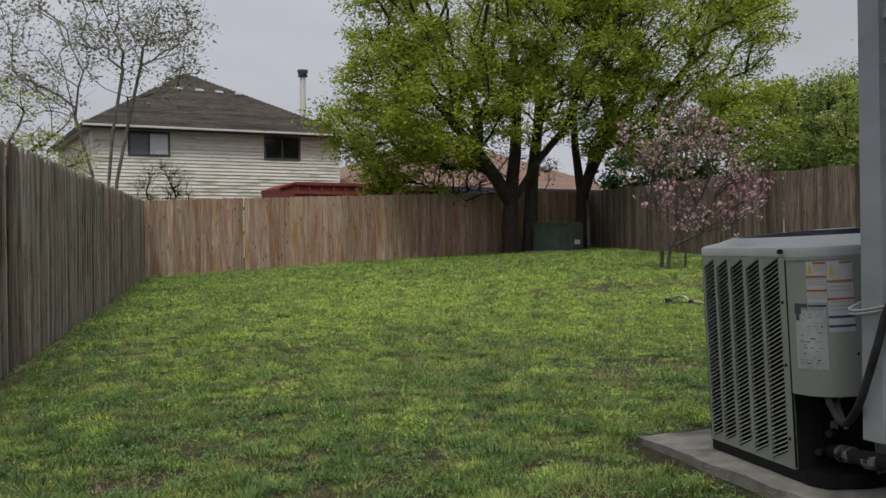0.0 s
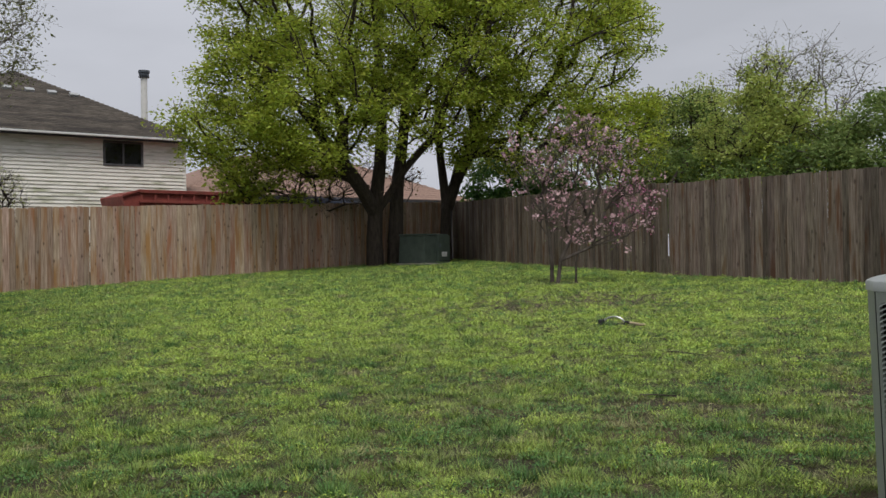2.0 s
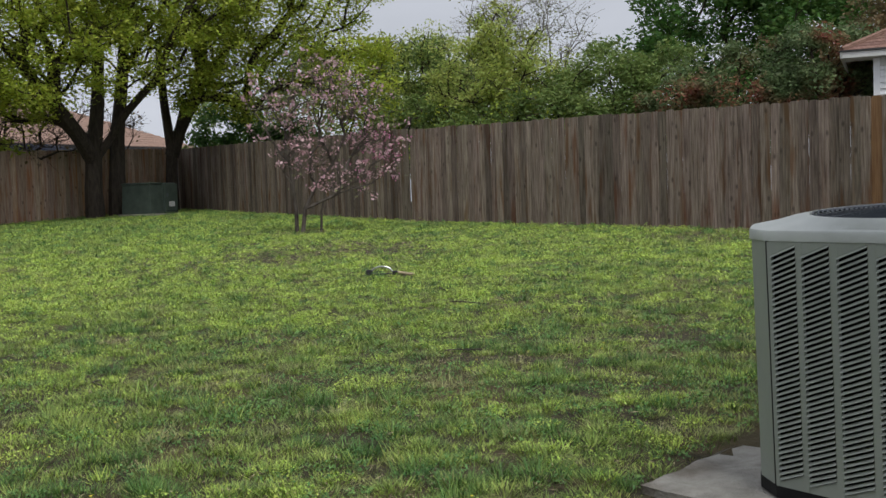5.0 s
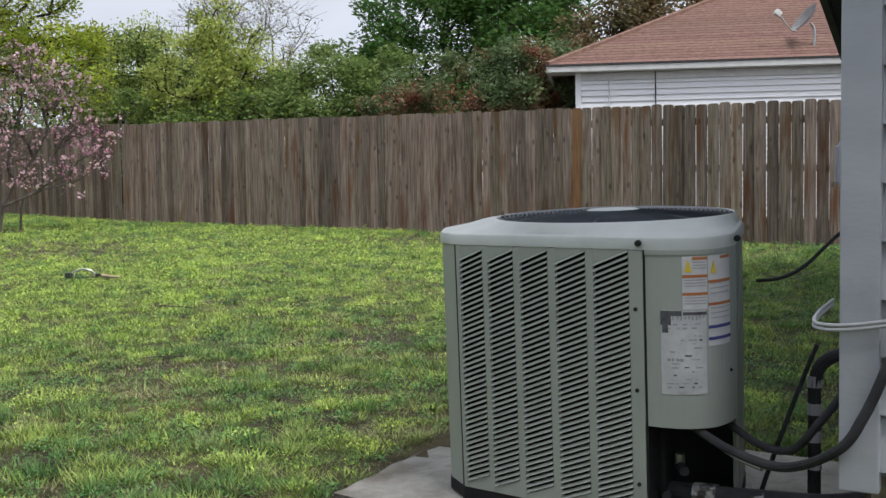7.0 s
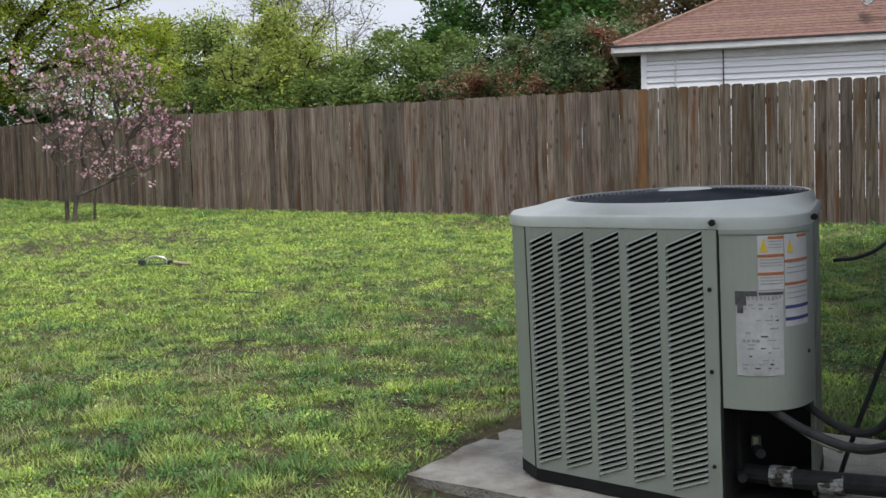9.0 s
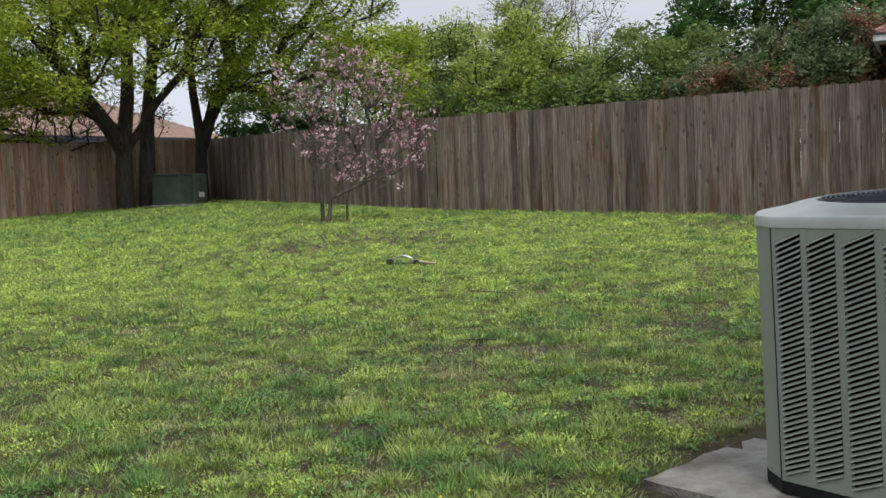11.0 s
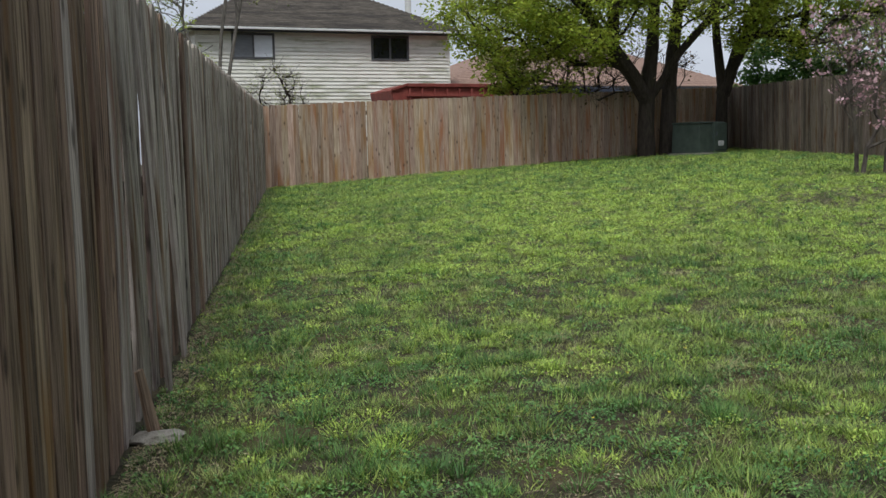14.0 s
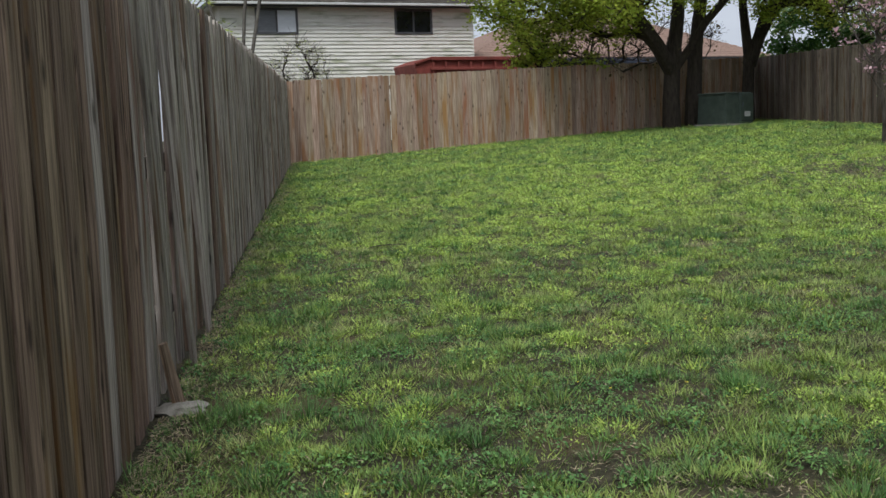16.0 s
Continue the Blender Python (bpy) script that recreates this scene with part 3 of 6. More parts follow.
# a low house with a clay-coloured roof, behind the big trees
def clay_house():
    h = thing("house", pose(9.4, 41.2, 0.6, 0, 0, 10), "low house with faded clay-coloured shingle roof behind trees", "house")
    L, D, ZE, rise, o = 13.5, 9.0, 3.1, 2.1, 0.5
    part("wall", add_prism(bmesh.new(), [(0, 0), (L, 0), (L, D), (0, D)], -0.4, ZE), MAT["fascia_dark"], h)
    e = [Vector((-o, -o, ZE)), Vector((L + o, -o, ZE)), Vector((L + o, D + o, ZE)), Vector((-o, D + o, ZE))]
    r1, r2 = Vector((D / 2, D / 2, ZE + rise)), Vector((L - D / 2 + 0.8, D / 2, ZE + rise))
    roof = part("roof", roof_sheet((e[0], e[1], r2, r1)), MAT["shingle_tan"], h)
    for f in ((e[1], e[2], r2), (e[2], e[3], r1, r2), (e[3], e[0], r1)):
        part("roof_side", roof_sheet(f), MAT["shingle_tan"], h)
    up = Vector((0, D / 2 + o, rise))
    courses(roof, MAT["shingle_tan"], e[0], Vector((1, 0, 0)), up.normalized(), lambda t: (t * (D / 2 + o), L + 2 * o - t * (D / 2 + o - 0.8)), up.length, 0.3)
    part("fascia", box((-o, -o - 0.03, ZE - 0.22), (L + o, -o, ZE - 0.02), 0.01), MAT["fascia_dark"], h)
    v = part("roof_vent", add_tube(bmesh.new(), [(0, 0, -0.2), (0, 0, 0.14), (0, 0, 0.16), (0, 0, 0.26)], [0.12, 0.12, 0.2, 0.14], 10), MAT["fascia_white"], h)
    v.matrix_basis = pose(10.9, 2.4, ZE + 1.25)


clay_house()


# the white house past the right fence
def side_house():
    turn = math.degrees(math.atan2(-4.6, 1.9))
    h = thing("house", pose(16.7, 9.71, 0.4, 0, 0, turn), "one-storey house with clean white siding and red-brown shingle roof", "house")
    L, D, ZE, rise, o = 13.0, 10.0, 2.78, 2.75, 0.5
    part("wall", add_prism(bmesh.new(), [(0.02, -0.23), (L, -0.23), (L, D), (0.02, D)], -0.6, ZE - 0.035), MAT["siding_clean"], h)
    lap_wall(h, pose(0, -0.25, 0), L, 0.1, ZE - 0.05, 0.102, MAT["siding_clean"], thick=0.045)
    lap_wall(h, pose(0, D, 0, 0, 0, -90), D, 0.1, ZE, 0.2, MAT["siding_clean"])
    part("corner_board", box((-0.03, -0.30, 0), (0.07, 0.06, ZE - 0.035), 0.005), MAT["siding_clean"], h)
    part("frieze", box((0.07, -0.315, ZE - 0.17), (L, -0.27, ZE - 0.035), 0.004), MAT["fascia_white"], h)
    e = [Vector((-o, -o, ZE + 0.1)), Vector((L + o, -o, ZE + 0.1)), Vector((L + o, D + o, ZE + 0.1)), Vector((-o, D + o, ZE + 0.1))]
    r1, r2 = Vector((D / 2, D / 2, ZE + 0.1 + rise)), Vector((L - D / 2, D / 2, ZE + 0.1 + rise))
    roof = part("roof", roof_sheet((e[0], e[1], r2, r1)), MAT["shingle_red"], h)
    for f in ((e[1], e[2], r2), (e[2], e[3], r1, r2), (e[3], e[0], r1)):
        part("roof_side", roof_sheet(f), MAT["shingle_red"], h)
    up = Vector((0, D / 2 + o, rise))
    courses(roof, MAT["shingle_red"], e[0], Vector((1, 0, 0)), up.normalized(), lambda t: (t * (D / 2 + o), L + 2 * o - t * (D / 2 + o)), up.length, 0.145)
    part("hip_cap", add_tube(bmesh.new(), [e[0] + Vector((0, 0, 0.02)), r1 + Vector((0, 0, 0.02))], 0.05, 6), MAT["shingle_red"], h)
    part("fascia", box((-o, -o - 0.03, ZE - 0.03), (L + o, -o, ZE + 0.085), 0.008), MAT["fascia_white"], h)
    part("fascia", box((-o - 0.03, -o, ZE - 0.03), (-o, D + o, ZE + 0.085), 0.008), MAT["fascia_white"], h)
    part("drip_edge", box((-o - 0.04, -o - 0.05, ZE + 0.07), (L + o, -o - 0.03, ZE + 0.1), 0.004), MAT["fascia_dark"], h)
    part("soffit", box((-o, -o, ZE - 0.03), (L + o, 0.0, ZE - 0.012)), MAT["fascia_white"], h)
    part("wire", tube([(0.55, -0.305, ZE - 0.1), (0.56, -0.305, 1.5), (0.55, -0.305, 0.3)], 0.012, 5), MAT["fascia_white"], h)
    part("wire", tube([(1.35, -0.33, ZE - 0.04), (1.36, -0.305, 1.6), (1.35, -0.305, 0.3)], 0.011, 5), MAT["rubber"], h)
    # satellite dish on the roof
    dm = h.matrix_basis @ pose(3.99, 0.0, ZE + 0.36)
    dish = thing("satellite_dish", dm, "grey satellite dish on a short mast on the shingle roof", "satellite dish")
    part("mast", tube([(0.06, 0, -0.05), (0.06, -0.01, 0.25), (0.0, -0.02, 0.38)], 0.025, 8), MAT["steel"], dish)
    part("foot", box((-0.11, -0.09, -0.06), (0.11, 0.09, -0.02), 0.01, pose(0, 0, 0, 26)), MAT["steel"], dish)
    part("strut", tube([(0.12, 0.1, 0.02), (0.02, -0.02, 0.34)], 0.012, 6), MAT["steel"], dish)
    bm = bmesh.new()
    rings = []
    for i in range(7):
        r = i / 6
        rings.append([bm.verts.new((0.33 * r * math.cos(a), 0.29 * r * math.sin(a), 0.10 * r * r)) for a in np.linspace(0, 2 * math.pi, 25)[:-1]] if i else [bm.verts.new((0, 0, 0))])
    for k in range(24):
        bm.faces.new((rings[0][0], rings[1][k], rings[1][(k + 1) % 24]))
    for a, b in zip(rings[1:], rings[2:]):
        for k in range(24):
            bm.faces.new((a[k], b[k], b[(k + 1) % 24], a[(k + 1) % 24]))
    bmesh.ops.solidify(bm, geom=bm.faces[:], thickness=0.012)
    refl = part("reflector", bm, MAT["cable_grey"], dish, smooth=True)
    aim = Matrix.Translation((-0.03, -0.03, 0.40)) @ Vector((-0.76, -0.16, 0.60)).to_track_quat("Z", "Y").to_matrix().to_4x4()
    refl.matrix_basis = aim @ pose(0, 0, 0.02)
    arm = part("arm", tube([(0, -0.28, 0.06), (0, -0.3, 0.2), (0, -0.22, 0.5)], 0.014, 6), MAT["steel"], dish)
    arm.matrix_basis = aim
    lnb = part("receiver", box((-0.05, -0.27, 0.46), (0.05, -0.17, 0.58), 0.02), MAT["fascia_white"], dish)
    lnb.matrix_basis = aim


side_house()


# the house that the yard belongs to: grey lap siding beside the cooling unit
def own_house():
    h = thing("house", pose(2.25, 2.59, -0.05), "grey painted lap-sided house corner with pale corner trim", "house")
    z0, zt = 0.38, 2.55
    part("wall", add_prism(bmesh.new(), [(0.03, -9.0), (9.0, -9.0), (9.0, -0.03), (0.03, -0.03)], z0, zt), MAT["siding_grey"], h)
    part("foundation", add_prism(bmesh.new(), [(0.05, -9.0), (9.0, -9.0), (9.0, -0.05), (0.05, -0.05)], -0.4, z0), MAT["foundation"], h)
    lap_wall(h, pose(0.022, -0.078, 0, 0, 0, -90), 8.9, z0 + 0.02, zt, 0.137, MAT["siding_grey"], thick=0.036)
    lap_wall(h, pose(9.0, -0.022, 0, 0, 0, 180), 8.91, z0 + 0.02, zt, 0.137, MAT["siding_grey"])
    part("corner_trim", box((-0.03, -0.078, z0 - 0.03), (0.02, 0.012, zt), 0.003), MAT["siding_grey"], h)
    part("corner_trim", box((0.021, -0.018, z0 - 0.03), (0.10, 0.012, zt), 0.003), MAT["siding_grey"], h)
    # roof over this corner, and the gable of the wing further along
    o = 0.45
    part("soffit", box((-o, -9.4, zt), (9.0, 0.3, zt + 0.03)), MAT["fascia_white"], h)
    part("fascia", box((-o - 0.02, -9.4, zt - 0.02), (-o, 0.3, zt + 0.16), 0.004), MAT["fascia_dark"], h)
    part("roof", roof_sheet(((-o - 0.05, -9.4, zt + 0.17), (-o - 0.05, 0.32, zt + 0.17), (4.5, 0.32, zt + 2.2), (4.5, -9.4, zt + 2.2))), MAT["shingle_dark"], h)
    part("roof", roof_sheet(((9.3, -9.4, zt + 0.17), (9.3, 0.32, zt + 0.17), (4.5, 0.32, zt + 2.2), (4.5, -9.4, zt + 2.2))), MAT["shingle_dark"], h)
    part("gable", add_prism(bmesh.new(), [(0, 0), (9.0, 0), (4.5, 1.98)], 0, 0.03), MAT["siding_grey"], h).matrix_basis = pose(0, -0.02, zt + 0.03, 90)
    part("wing_wall", add_prism(bmesh.new(), [(4.6, -0.04), (7.25, -0.04), (7.25, 0.85), (4.6, 0.85)], -0.4, zt - 0.1), MAT["siding_grey"], h)
    part("wing_roof", roof_sheet(((7.62, -0.03, zt - 0.08), (7.62, 1.34, zt - 0.08), (4.5, 1.34, zt + 1.23), (4.5, -0.03, zt + 1.23)), 0.12), MAT["shingle_dark"], h)
    part("wing_rake", roof_sheet(((7.64, 1.34, zt - 0.09), (7.64, 1.40, zt - 0.09), (4.5, 1.40, zt + 1.22), (4.5, 1.34, zt + 1.22)), 0.2), MAT["fascia_dark"], h)
    mb = thing("utility_box", pose(3.1, 2.62, 1.10), "small pale utility box fixed to the grey house wall", "utility box")
    part("body", box((-0.08, -0.05, -0.075), (0.08, 0.14, 0.075), 0.02), MAT["cable_grey"], mb)
    part("lid", box((-0.065, 0.13, -0.06), (0.065, 0.15, 0.06), 0.008), MAT["cable_grey"], mb)


own_house()


# the red bin behind the far fence
def red_bin():
    d = thing("dumpster", pose(5.85, 35.6, 0.9, 0, 0, 12), "large rusty red ribbed metal waste container behind the fence", "dumpster")
    L, W, H = 4.7, 1.9, 2.5
    bm = bmesh.new()
    prof = [(0.5, 0), (L, 0), (L, H - 0.02), (0.6, H), (0.0, H - 0.2)]
    a = [bm.verts.new((x, 0, z)) for x, z in prof]
    b = [bm.verts.new((x, W, z)) for x, z in prof]
    n = len(prof)
    for i in range(n):
        bm.faces.new((a[i], b[i], b[(i + 1) % n], a[(i + 1) % n]))
    bm.faces.new(a[::-1])
    bm.faces.new(b)
    bmesh.ops.recalc_face_normals(bm, faces=bm.faces)
    bmesh.ops.bevel(bm, geom=bm.edges[:], offset=0.02, segments=1, affect="EDGES")
    part("body", bm, MAT["red_paint"], d)
    for i in range(9):
        x = 0.62 + i * 0.46
        part("rib", box((x, -0.06, 0.1), (x + 0.07, -0.002, H - 0.12), 0.01), MAT["red_paint"], d)
    part("top_rail", box((0.58, -0.09, H - 0.1), (L + 0.03, 0.03, H + 0.02), 0.015), MAT["red_paint"], d)
    part("side_rail", box((0.55, -0.085, H - 0.42), (L + 0.02, -0.002, H - 0.33), 0.015), MAT["red_paint"], d)
    rim = part("end_rail", box((0, -0.07, -0.045), (0.64, 0.02, 0.035), 0.015), MAT["red_paint"], d)
    rim.matrix_basis = pose(0.0, 0, H - 0.2, 0, -18, 0)


red_bin()
tarp = thing("covered_boat", pose(11.7, 31.9, 0.9, 0, 0, 16), "dark blue tarpaulin draped over a low boat", "boat")
bm = bmesh.new()
for i, (w, hgt) in enumerate(((0.3, 1.75), (0.9, 2.05), (1.0, 2.12), (1.0, 2.1), (0.8, 2.0), (0.3, 1.8))):
    for k in range(9):
        a = math.pi * k / 8
        bm.verts.new((-1.6 + 0.64 * i, -w * math.cos(a), hgt * (0.35 + 0.65 * math.sin(a) ** 0.6) if 0 < k < 8 else 0.0))
bm.verts.ensure_lookup_table()
for i in range(5):
    for k in range(8):
        bm.faces.new((bm.verts[i * 9 + k], bm.verts[i * 9 + 9 + k], bm.verts[i * 9 + 10 + k], bm.verts[i * 9 + k + 1]))
bmesh.ops.recalc_face_normals(bm, faces=bm.faces)
part("tarpaulin", bm, MAT["blue_tarp"], tarp, smooth=True)


# ---- the cooling unit on its pad ----
AC = Vector((2.80, 3.40, 0.05))
P_FL, P_FR, P_C, P_SR = (2.43, 3.775), (2.365, 3.14), (2.345, 2.925), (2.55, 2.94)


def arc_at(u, out=0.0):
    """A point on the curved service corner; out: metres outward."""
    p = [((1 - u) ** 2) * a + 2 * u * (1 - u) * b + u * u * c for a, b, c in zip(P_FR, P_C, P_SR)]
    d = Vector([2 * (1 - u) * (b - a) + 2 * u * (c - b) for a, b, c in zip(P_FR, P_C, P_SR)]).normalized()
    return p[0] + d.y * out - AC.x, p[1] - d.x * out - AC.y


def arc_sheet(u0, u1, z0, z1, out, thick=0.004, n=10, slant=0.0):
    bm = bmesh.new()
    rows = []
    for i in range(n + 1):
        u = u0 + (u1 - u0) * i / n
        dz = slant * i / n
        (x, y), (xi, yi) = arc_at(u, out), arc_at(u, out - thick)
        rows.append([bm.verts.new(v) for v in ((x, y, z0 + dz - AC.z), (x, y, z1 + dz - AC.z), (xi, yi, z1 + dz - AC.z), (xi, yi, z0 + dz - AC.z))])
    for a, b in zip(rows, rows[1:]):
        for k in range(4):
            bm.faces.new((a[k], a[(k + 1) % 4], b[(k + 1) % 4], b[k]))
    bm.faces.new(rows[0][::-1])
    bm.faces.new(rows[-1])
    bmesh.ops.recalc_face_normals(bm, faces=bm.faces)
    return bm


def ac_outline():
    ring = [P_FL, P_FR] + [tuple(Vector(arc_at(u)) + AC.xy) for u in (0.15, 0.3, 0.45, 0.6, 0.75, 0.9)] + [P_SR, (2.93, 3.02), (3.12, 3.17), (3.21, 3.72), (3.10, 3.87), (2.62, 3.93), (2.50, 3.868)]
    return [(x - AC.x, y - AC.y) for x, y in ring]


def radial(ring, angle):
    """How far the outline is from the middle in a direction."""
    d = Vector((math.cos(angle), math.sin(angle)))
    best = 0.4
    for (ax, ay), (bx, by) in zip(ring, ring[1:] + ring[:1]):
        ex, ey = bx - ax, by - ay
        den = d.x * ey - d.y * ex
        if abs(den) > 1e-9:
            r, s = (ax * ey - ay * ex) / den, (ax * d.y - ay * d.x) / den
            if r > 0 and -1e-6 <= s <= 1 + 1e-6:
                best = r
    return best


def build_ac():
    ac = thing("air_conditioner", pose(AC.x + 0.02, AC.y, AC.z + 0.02, 0, -2.9, 0), "grey-green outdoor air conditioner with slanted louvres on a concrete pad", "air conditioner")
    ring = ac_outline()
    zb, zt = 0.09 - AC.z, 0.872 - AC.z
    paint = MAT["ac_paint"]
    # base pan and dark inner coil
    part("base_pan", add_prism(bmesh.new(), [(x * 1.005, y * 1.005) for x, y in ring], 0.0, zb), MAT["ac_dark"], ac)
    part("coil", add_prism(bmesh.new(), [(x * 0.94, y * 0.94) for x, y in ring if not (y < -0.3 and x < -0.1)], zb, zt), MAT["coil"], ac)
    # front panel with five columns of slanted louvres
    fl, fr = Vector((*P_FL, 0)) - Vector((AC.x, AC.y, 0)), Vector((*P_FR, 0)) - Vector((AC.x, AC.y, 0))
    d = (fr - fl).normalized()
    W = (fr - fl).length
    fm = Matrix.Translation(fl) @ Matrix.Rotation(math.atan2(d.y, d.x), 4, "Z")
    front = part("front_panel", bmesh.new(), paint, ac)
    cols = [(0.022, 0.155), (0.187, 0.332), (0.37, 0.522), (0.563, 0.72), (0.76, 0.934)]
    slope, z_lo, z_hi = 0.40, 0.085 - AC.z + 0.02, 0.822 - AC.z
    bm = bmesh.new()
    edges = [0.0] + [e for c in cols for e in c] + [1.0]
    for i in range(0, len(edges), 2):
        add_box(bm, (edges[i] * W, 0.0, zb), (edges[i + 1] * W, 0.014, zt - 0.008), 0.0015)
    for a, b in cols:
        x0, x1 = a * W - 0.001, b * W + 0.001
        r = (x1 - x0) * slope
        for q in (((x0, z_hi), (x1, z_hi + r), (x1, zt - 0.006), (x0, zt - 0.006)), ((x0, zb), (x1, zb), (x1, z_lo + r), (x0, z_lo))):
            f0 = [bm.verts.new((x, 0.001, z)) for x, z in q]
            f1 = [bm.verts.new((x, 0.013, z)) for x, z in q]
            for k in range(4):
                bm.faces.new((f0[k], f0[(k + 1) % 4], f1[(k + 1) % 4], f1[k]))
            bm.faces.new(f0[::-1])
            bm.faces.new(f1)
    bmesh.ops.recalc_face_normals(bm, faces=bm.faces)
    bm.to_mesh(front.data)
    bm.free()
    front.matrix_basis = fm @ pose(0, -0.004, 0)
    # the dark joints round the lifted-out front panel
    seam = part("panel_seam", box((0.0, -0.002, zt - 0.0055), (W * 0.985, 0.008, zt - 0.001)), MAT["ac_dark"], ac)
    seam.matrix_basis = fm
    seam = part("panel_seam", box((-0.005, -0.003, zb), (-0.0005, 0.006, zt - 0.006)), MAT["ac_dark"], ac)
    seam.matrix_basis = fm
    step = 0.0168
    for a, b in cols:
        w = (b - a) * W
        bm = bmesh.new()
        prof = [(-0.004, 0.0), (0.004, 0.0085), (0.0145, 0.0088), (0.0145, 0.0068), (0.006, 0.006)]
        l = [bm.verts.new((0, y, z)) for y, z in prof]
        r = [bm.verts.new((w, y, z + w * slope)) for y, z in prof]
        for k in range(5):
            bm.faces.new((l[k], r[k], r[(k + 1) % 5], l[(k + 1) % 5]))
        bm.faces.new(l)
        bm.faces.new(r[::-1])
        bmesh.ops.recalc_face_normals(bm, faces=bm.faces)
        me = bpy.data.meshes.new("louvre_slat")
        bm.to_mesh(me)
        bm.free()
        me.materials.append(paint)
        z = z_lo + 0.004
        while z < z_hi - 0.004:
            piece("louvre_slat", me, front, pose(a * W, 0.0, z))
            z += step
    # corner posts, sides and the service corner
    def wall_piece(name, pts, z0, z1):
        bm = bmesh.new()
        inner = [(x * 0.975, y * 0.975) for x, y in pts]
        add_prism(bm, pts + inner[::-1], z0, z1)
        bmesh.ops.recalc_face_normals(bm, faces=bm.faces)
        part(name, bm, paint, ac)
    wall_piece("corner_post", [ring[-2], ring[-1], (ring[0][0] + 0.002, ring[0][1] + 0.005)], zb, zt)
    wall_piece("side_panel", [ring[11], ring[12], ring[13]], zb, zt)
    wall_piece("rear_panel", [ring[9], ring[10], ring[11]], zb, zt)
    wall_piece("corner_post", [ring[8], (ring[8][0] + 0.06, ring[8][1] + 0.012)], zb, zt)
    for k in range(5):
        t0 = 0.2 + k * 0.16
        a, b = Vector(ring[8]).lerp(Vector(ring[9]), t0), Vector(ring[8]).lerp(Vector(ring[9]), t0 + 0.09)
        wall_piece("side_strip", [tuple(a), tuple(b)], zb, zt)
    part("service_panel", arc_sheet(0.0, 0.97, 0.372, 0.868, 0.003, 0.012, 16), paint, ac)
    part("panel_seam", arc_sheet(0.005, 0.02, 0.10, 0.868, 0.0045, 0.006, 2), MAT["ac_dark"], ac)
    part("panel_lip", arc_sheet(0.02, 0.97, 0.853, 0.866, 0.007, 0.006, 12), paint, ac)
    for u, z in ((-0.015, 0.70), (-0.005, 0.47), (-0.02, 0.2)):
        x, y = arc_at(max(u, 0.0), 0.004)
        bm = add_tube(bmesh.new(), [(0.004, 0, 0), (-0.001, 0, 0), (-0.003, 0, 0)], [0.006, 0.006, 0.004], 10)
        part("screw", bm, MAT["ac_dark"], ac).matrix_basis = pose(x, y + 0.022, z - AC.z)
    x, y = arc_at(0.86, 0.004)
    part("screw", add_tube(bmesh.new(), [(0, 0.004, 0), (-0.001, -0.003, 0)], [0.006, 0.004], 10), MAT["ac_dark"], ac).matrix_basis = pose(x, y, 0.52 - AC.z)
    # cap, lofted from the outline to the round opening
    N, RG = 96, 0.375
    bm = bmesh.new()
    lay = []
    big = [(x * 1.014, y * 1.014) for x, y in ring]
    for k in range(N):
        a = 2 * math.pi * k / N
        r = radial(big, a)
        dr = Vector((math.cos(a), math.sin(a)))
        col = []
        for rr, z in ((r - 0.012, 0.866), (r, 0.866), (r, 0.892), (r - 0.004, 0.8985), (r - 0.014, 0.903), (r * 0.5 + RG * 0.5, 0.917), (r * 0.25 + RG * 0.75, 0.930), (RG + 0.004, 0.935), (RG, 0.932), (RG - 0.004, 0.90)):
            rr = max(rr, RG - 0.004)
            col.append(bm.verts.new((dr.x * rr, dr.y * rr, z - AC.z)))
        lay.append(col)
    for k in range(N):
        a, b = lay[k], lay[(k + 1) % N]
        for j in range(len(a) - 1):
            bm.faces.new((a[j], b[j], b[j + 1], a[j + 1]))
    bmesh.ops.recalc_face_normals(bm, faces=bm.faces)
    cap = part("top_cover", bm, MAT["ac_paint_lit"], ac, "grey-green top cover with sky reflection in its paler paint", smooth=True)
    # fan guard: rings, spokes, the round badge, and the fan below
    z0 = 0.932 - AC.z
    guard = new("fan_guard")
    guard.parent = ac
    guard["label"] = "black wire fan guard"
    for i in range(20):
        r = 0.095 + i * 0.0142
        zz = z0 + 0.016 * (1 - (r / RG) ** 2)
        pts = [(r * math.cos(t), r * math.sin(t), zz) for t in np.linspace(0, 2 * math.pi, 49)]
        part("guard_ring", add_tube(bmesh.new(), pts, 0.0038, 4, False), MAT["black_metal"], guard)
    for k in range(8):
        a = 2 * math.pi * (k + 0.3) / 8
        line = [(r * math.cos(a), r * math.sin(a), z0 + 0.012 * (1 - (r / RG) ** 2)) for r in (0.08, 0.2, 0.3, RG)]
        part("guard_spoke", add_tube(bmesh.new(), line, 0.004, 5), MAT["black_metal"], guard)
    part("badge", add_tube(bmesh.new(), [(0, 0, z0 + 0.006), (0, 0, z0 + 0.017), (0, 0, z0 + 0.019)], [0.085, 0.085, 0.075], 32), MAT["ac_paint_lit"], ac)
    part("fan_hub", add_tube(bmesh.new(), [(0, 0, zt - 0.16), (0, 0, zt + 0.03)], 0.07, 18), MAT["ac_dark"], ac)
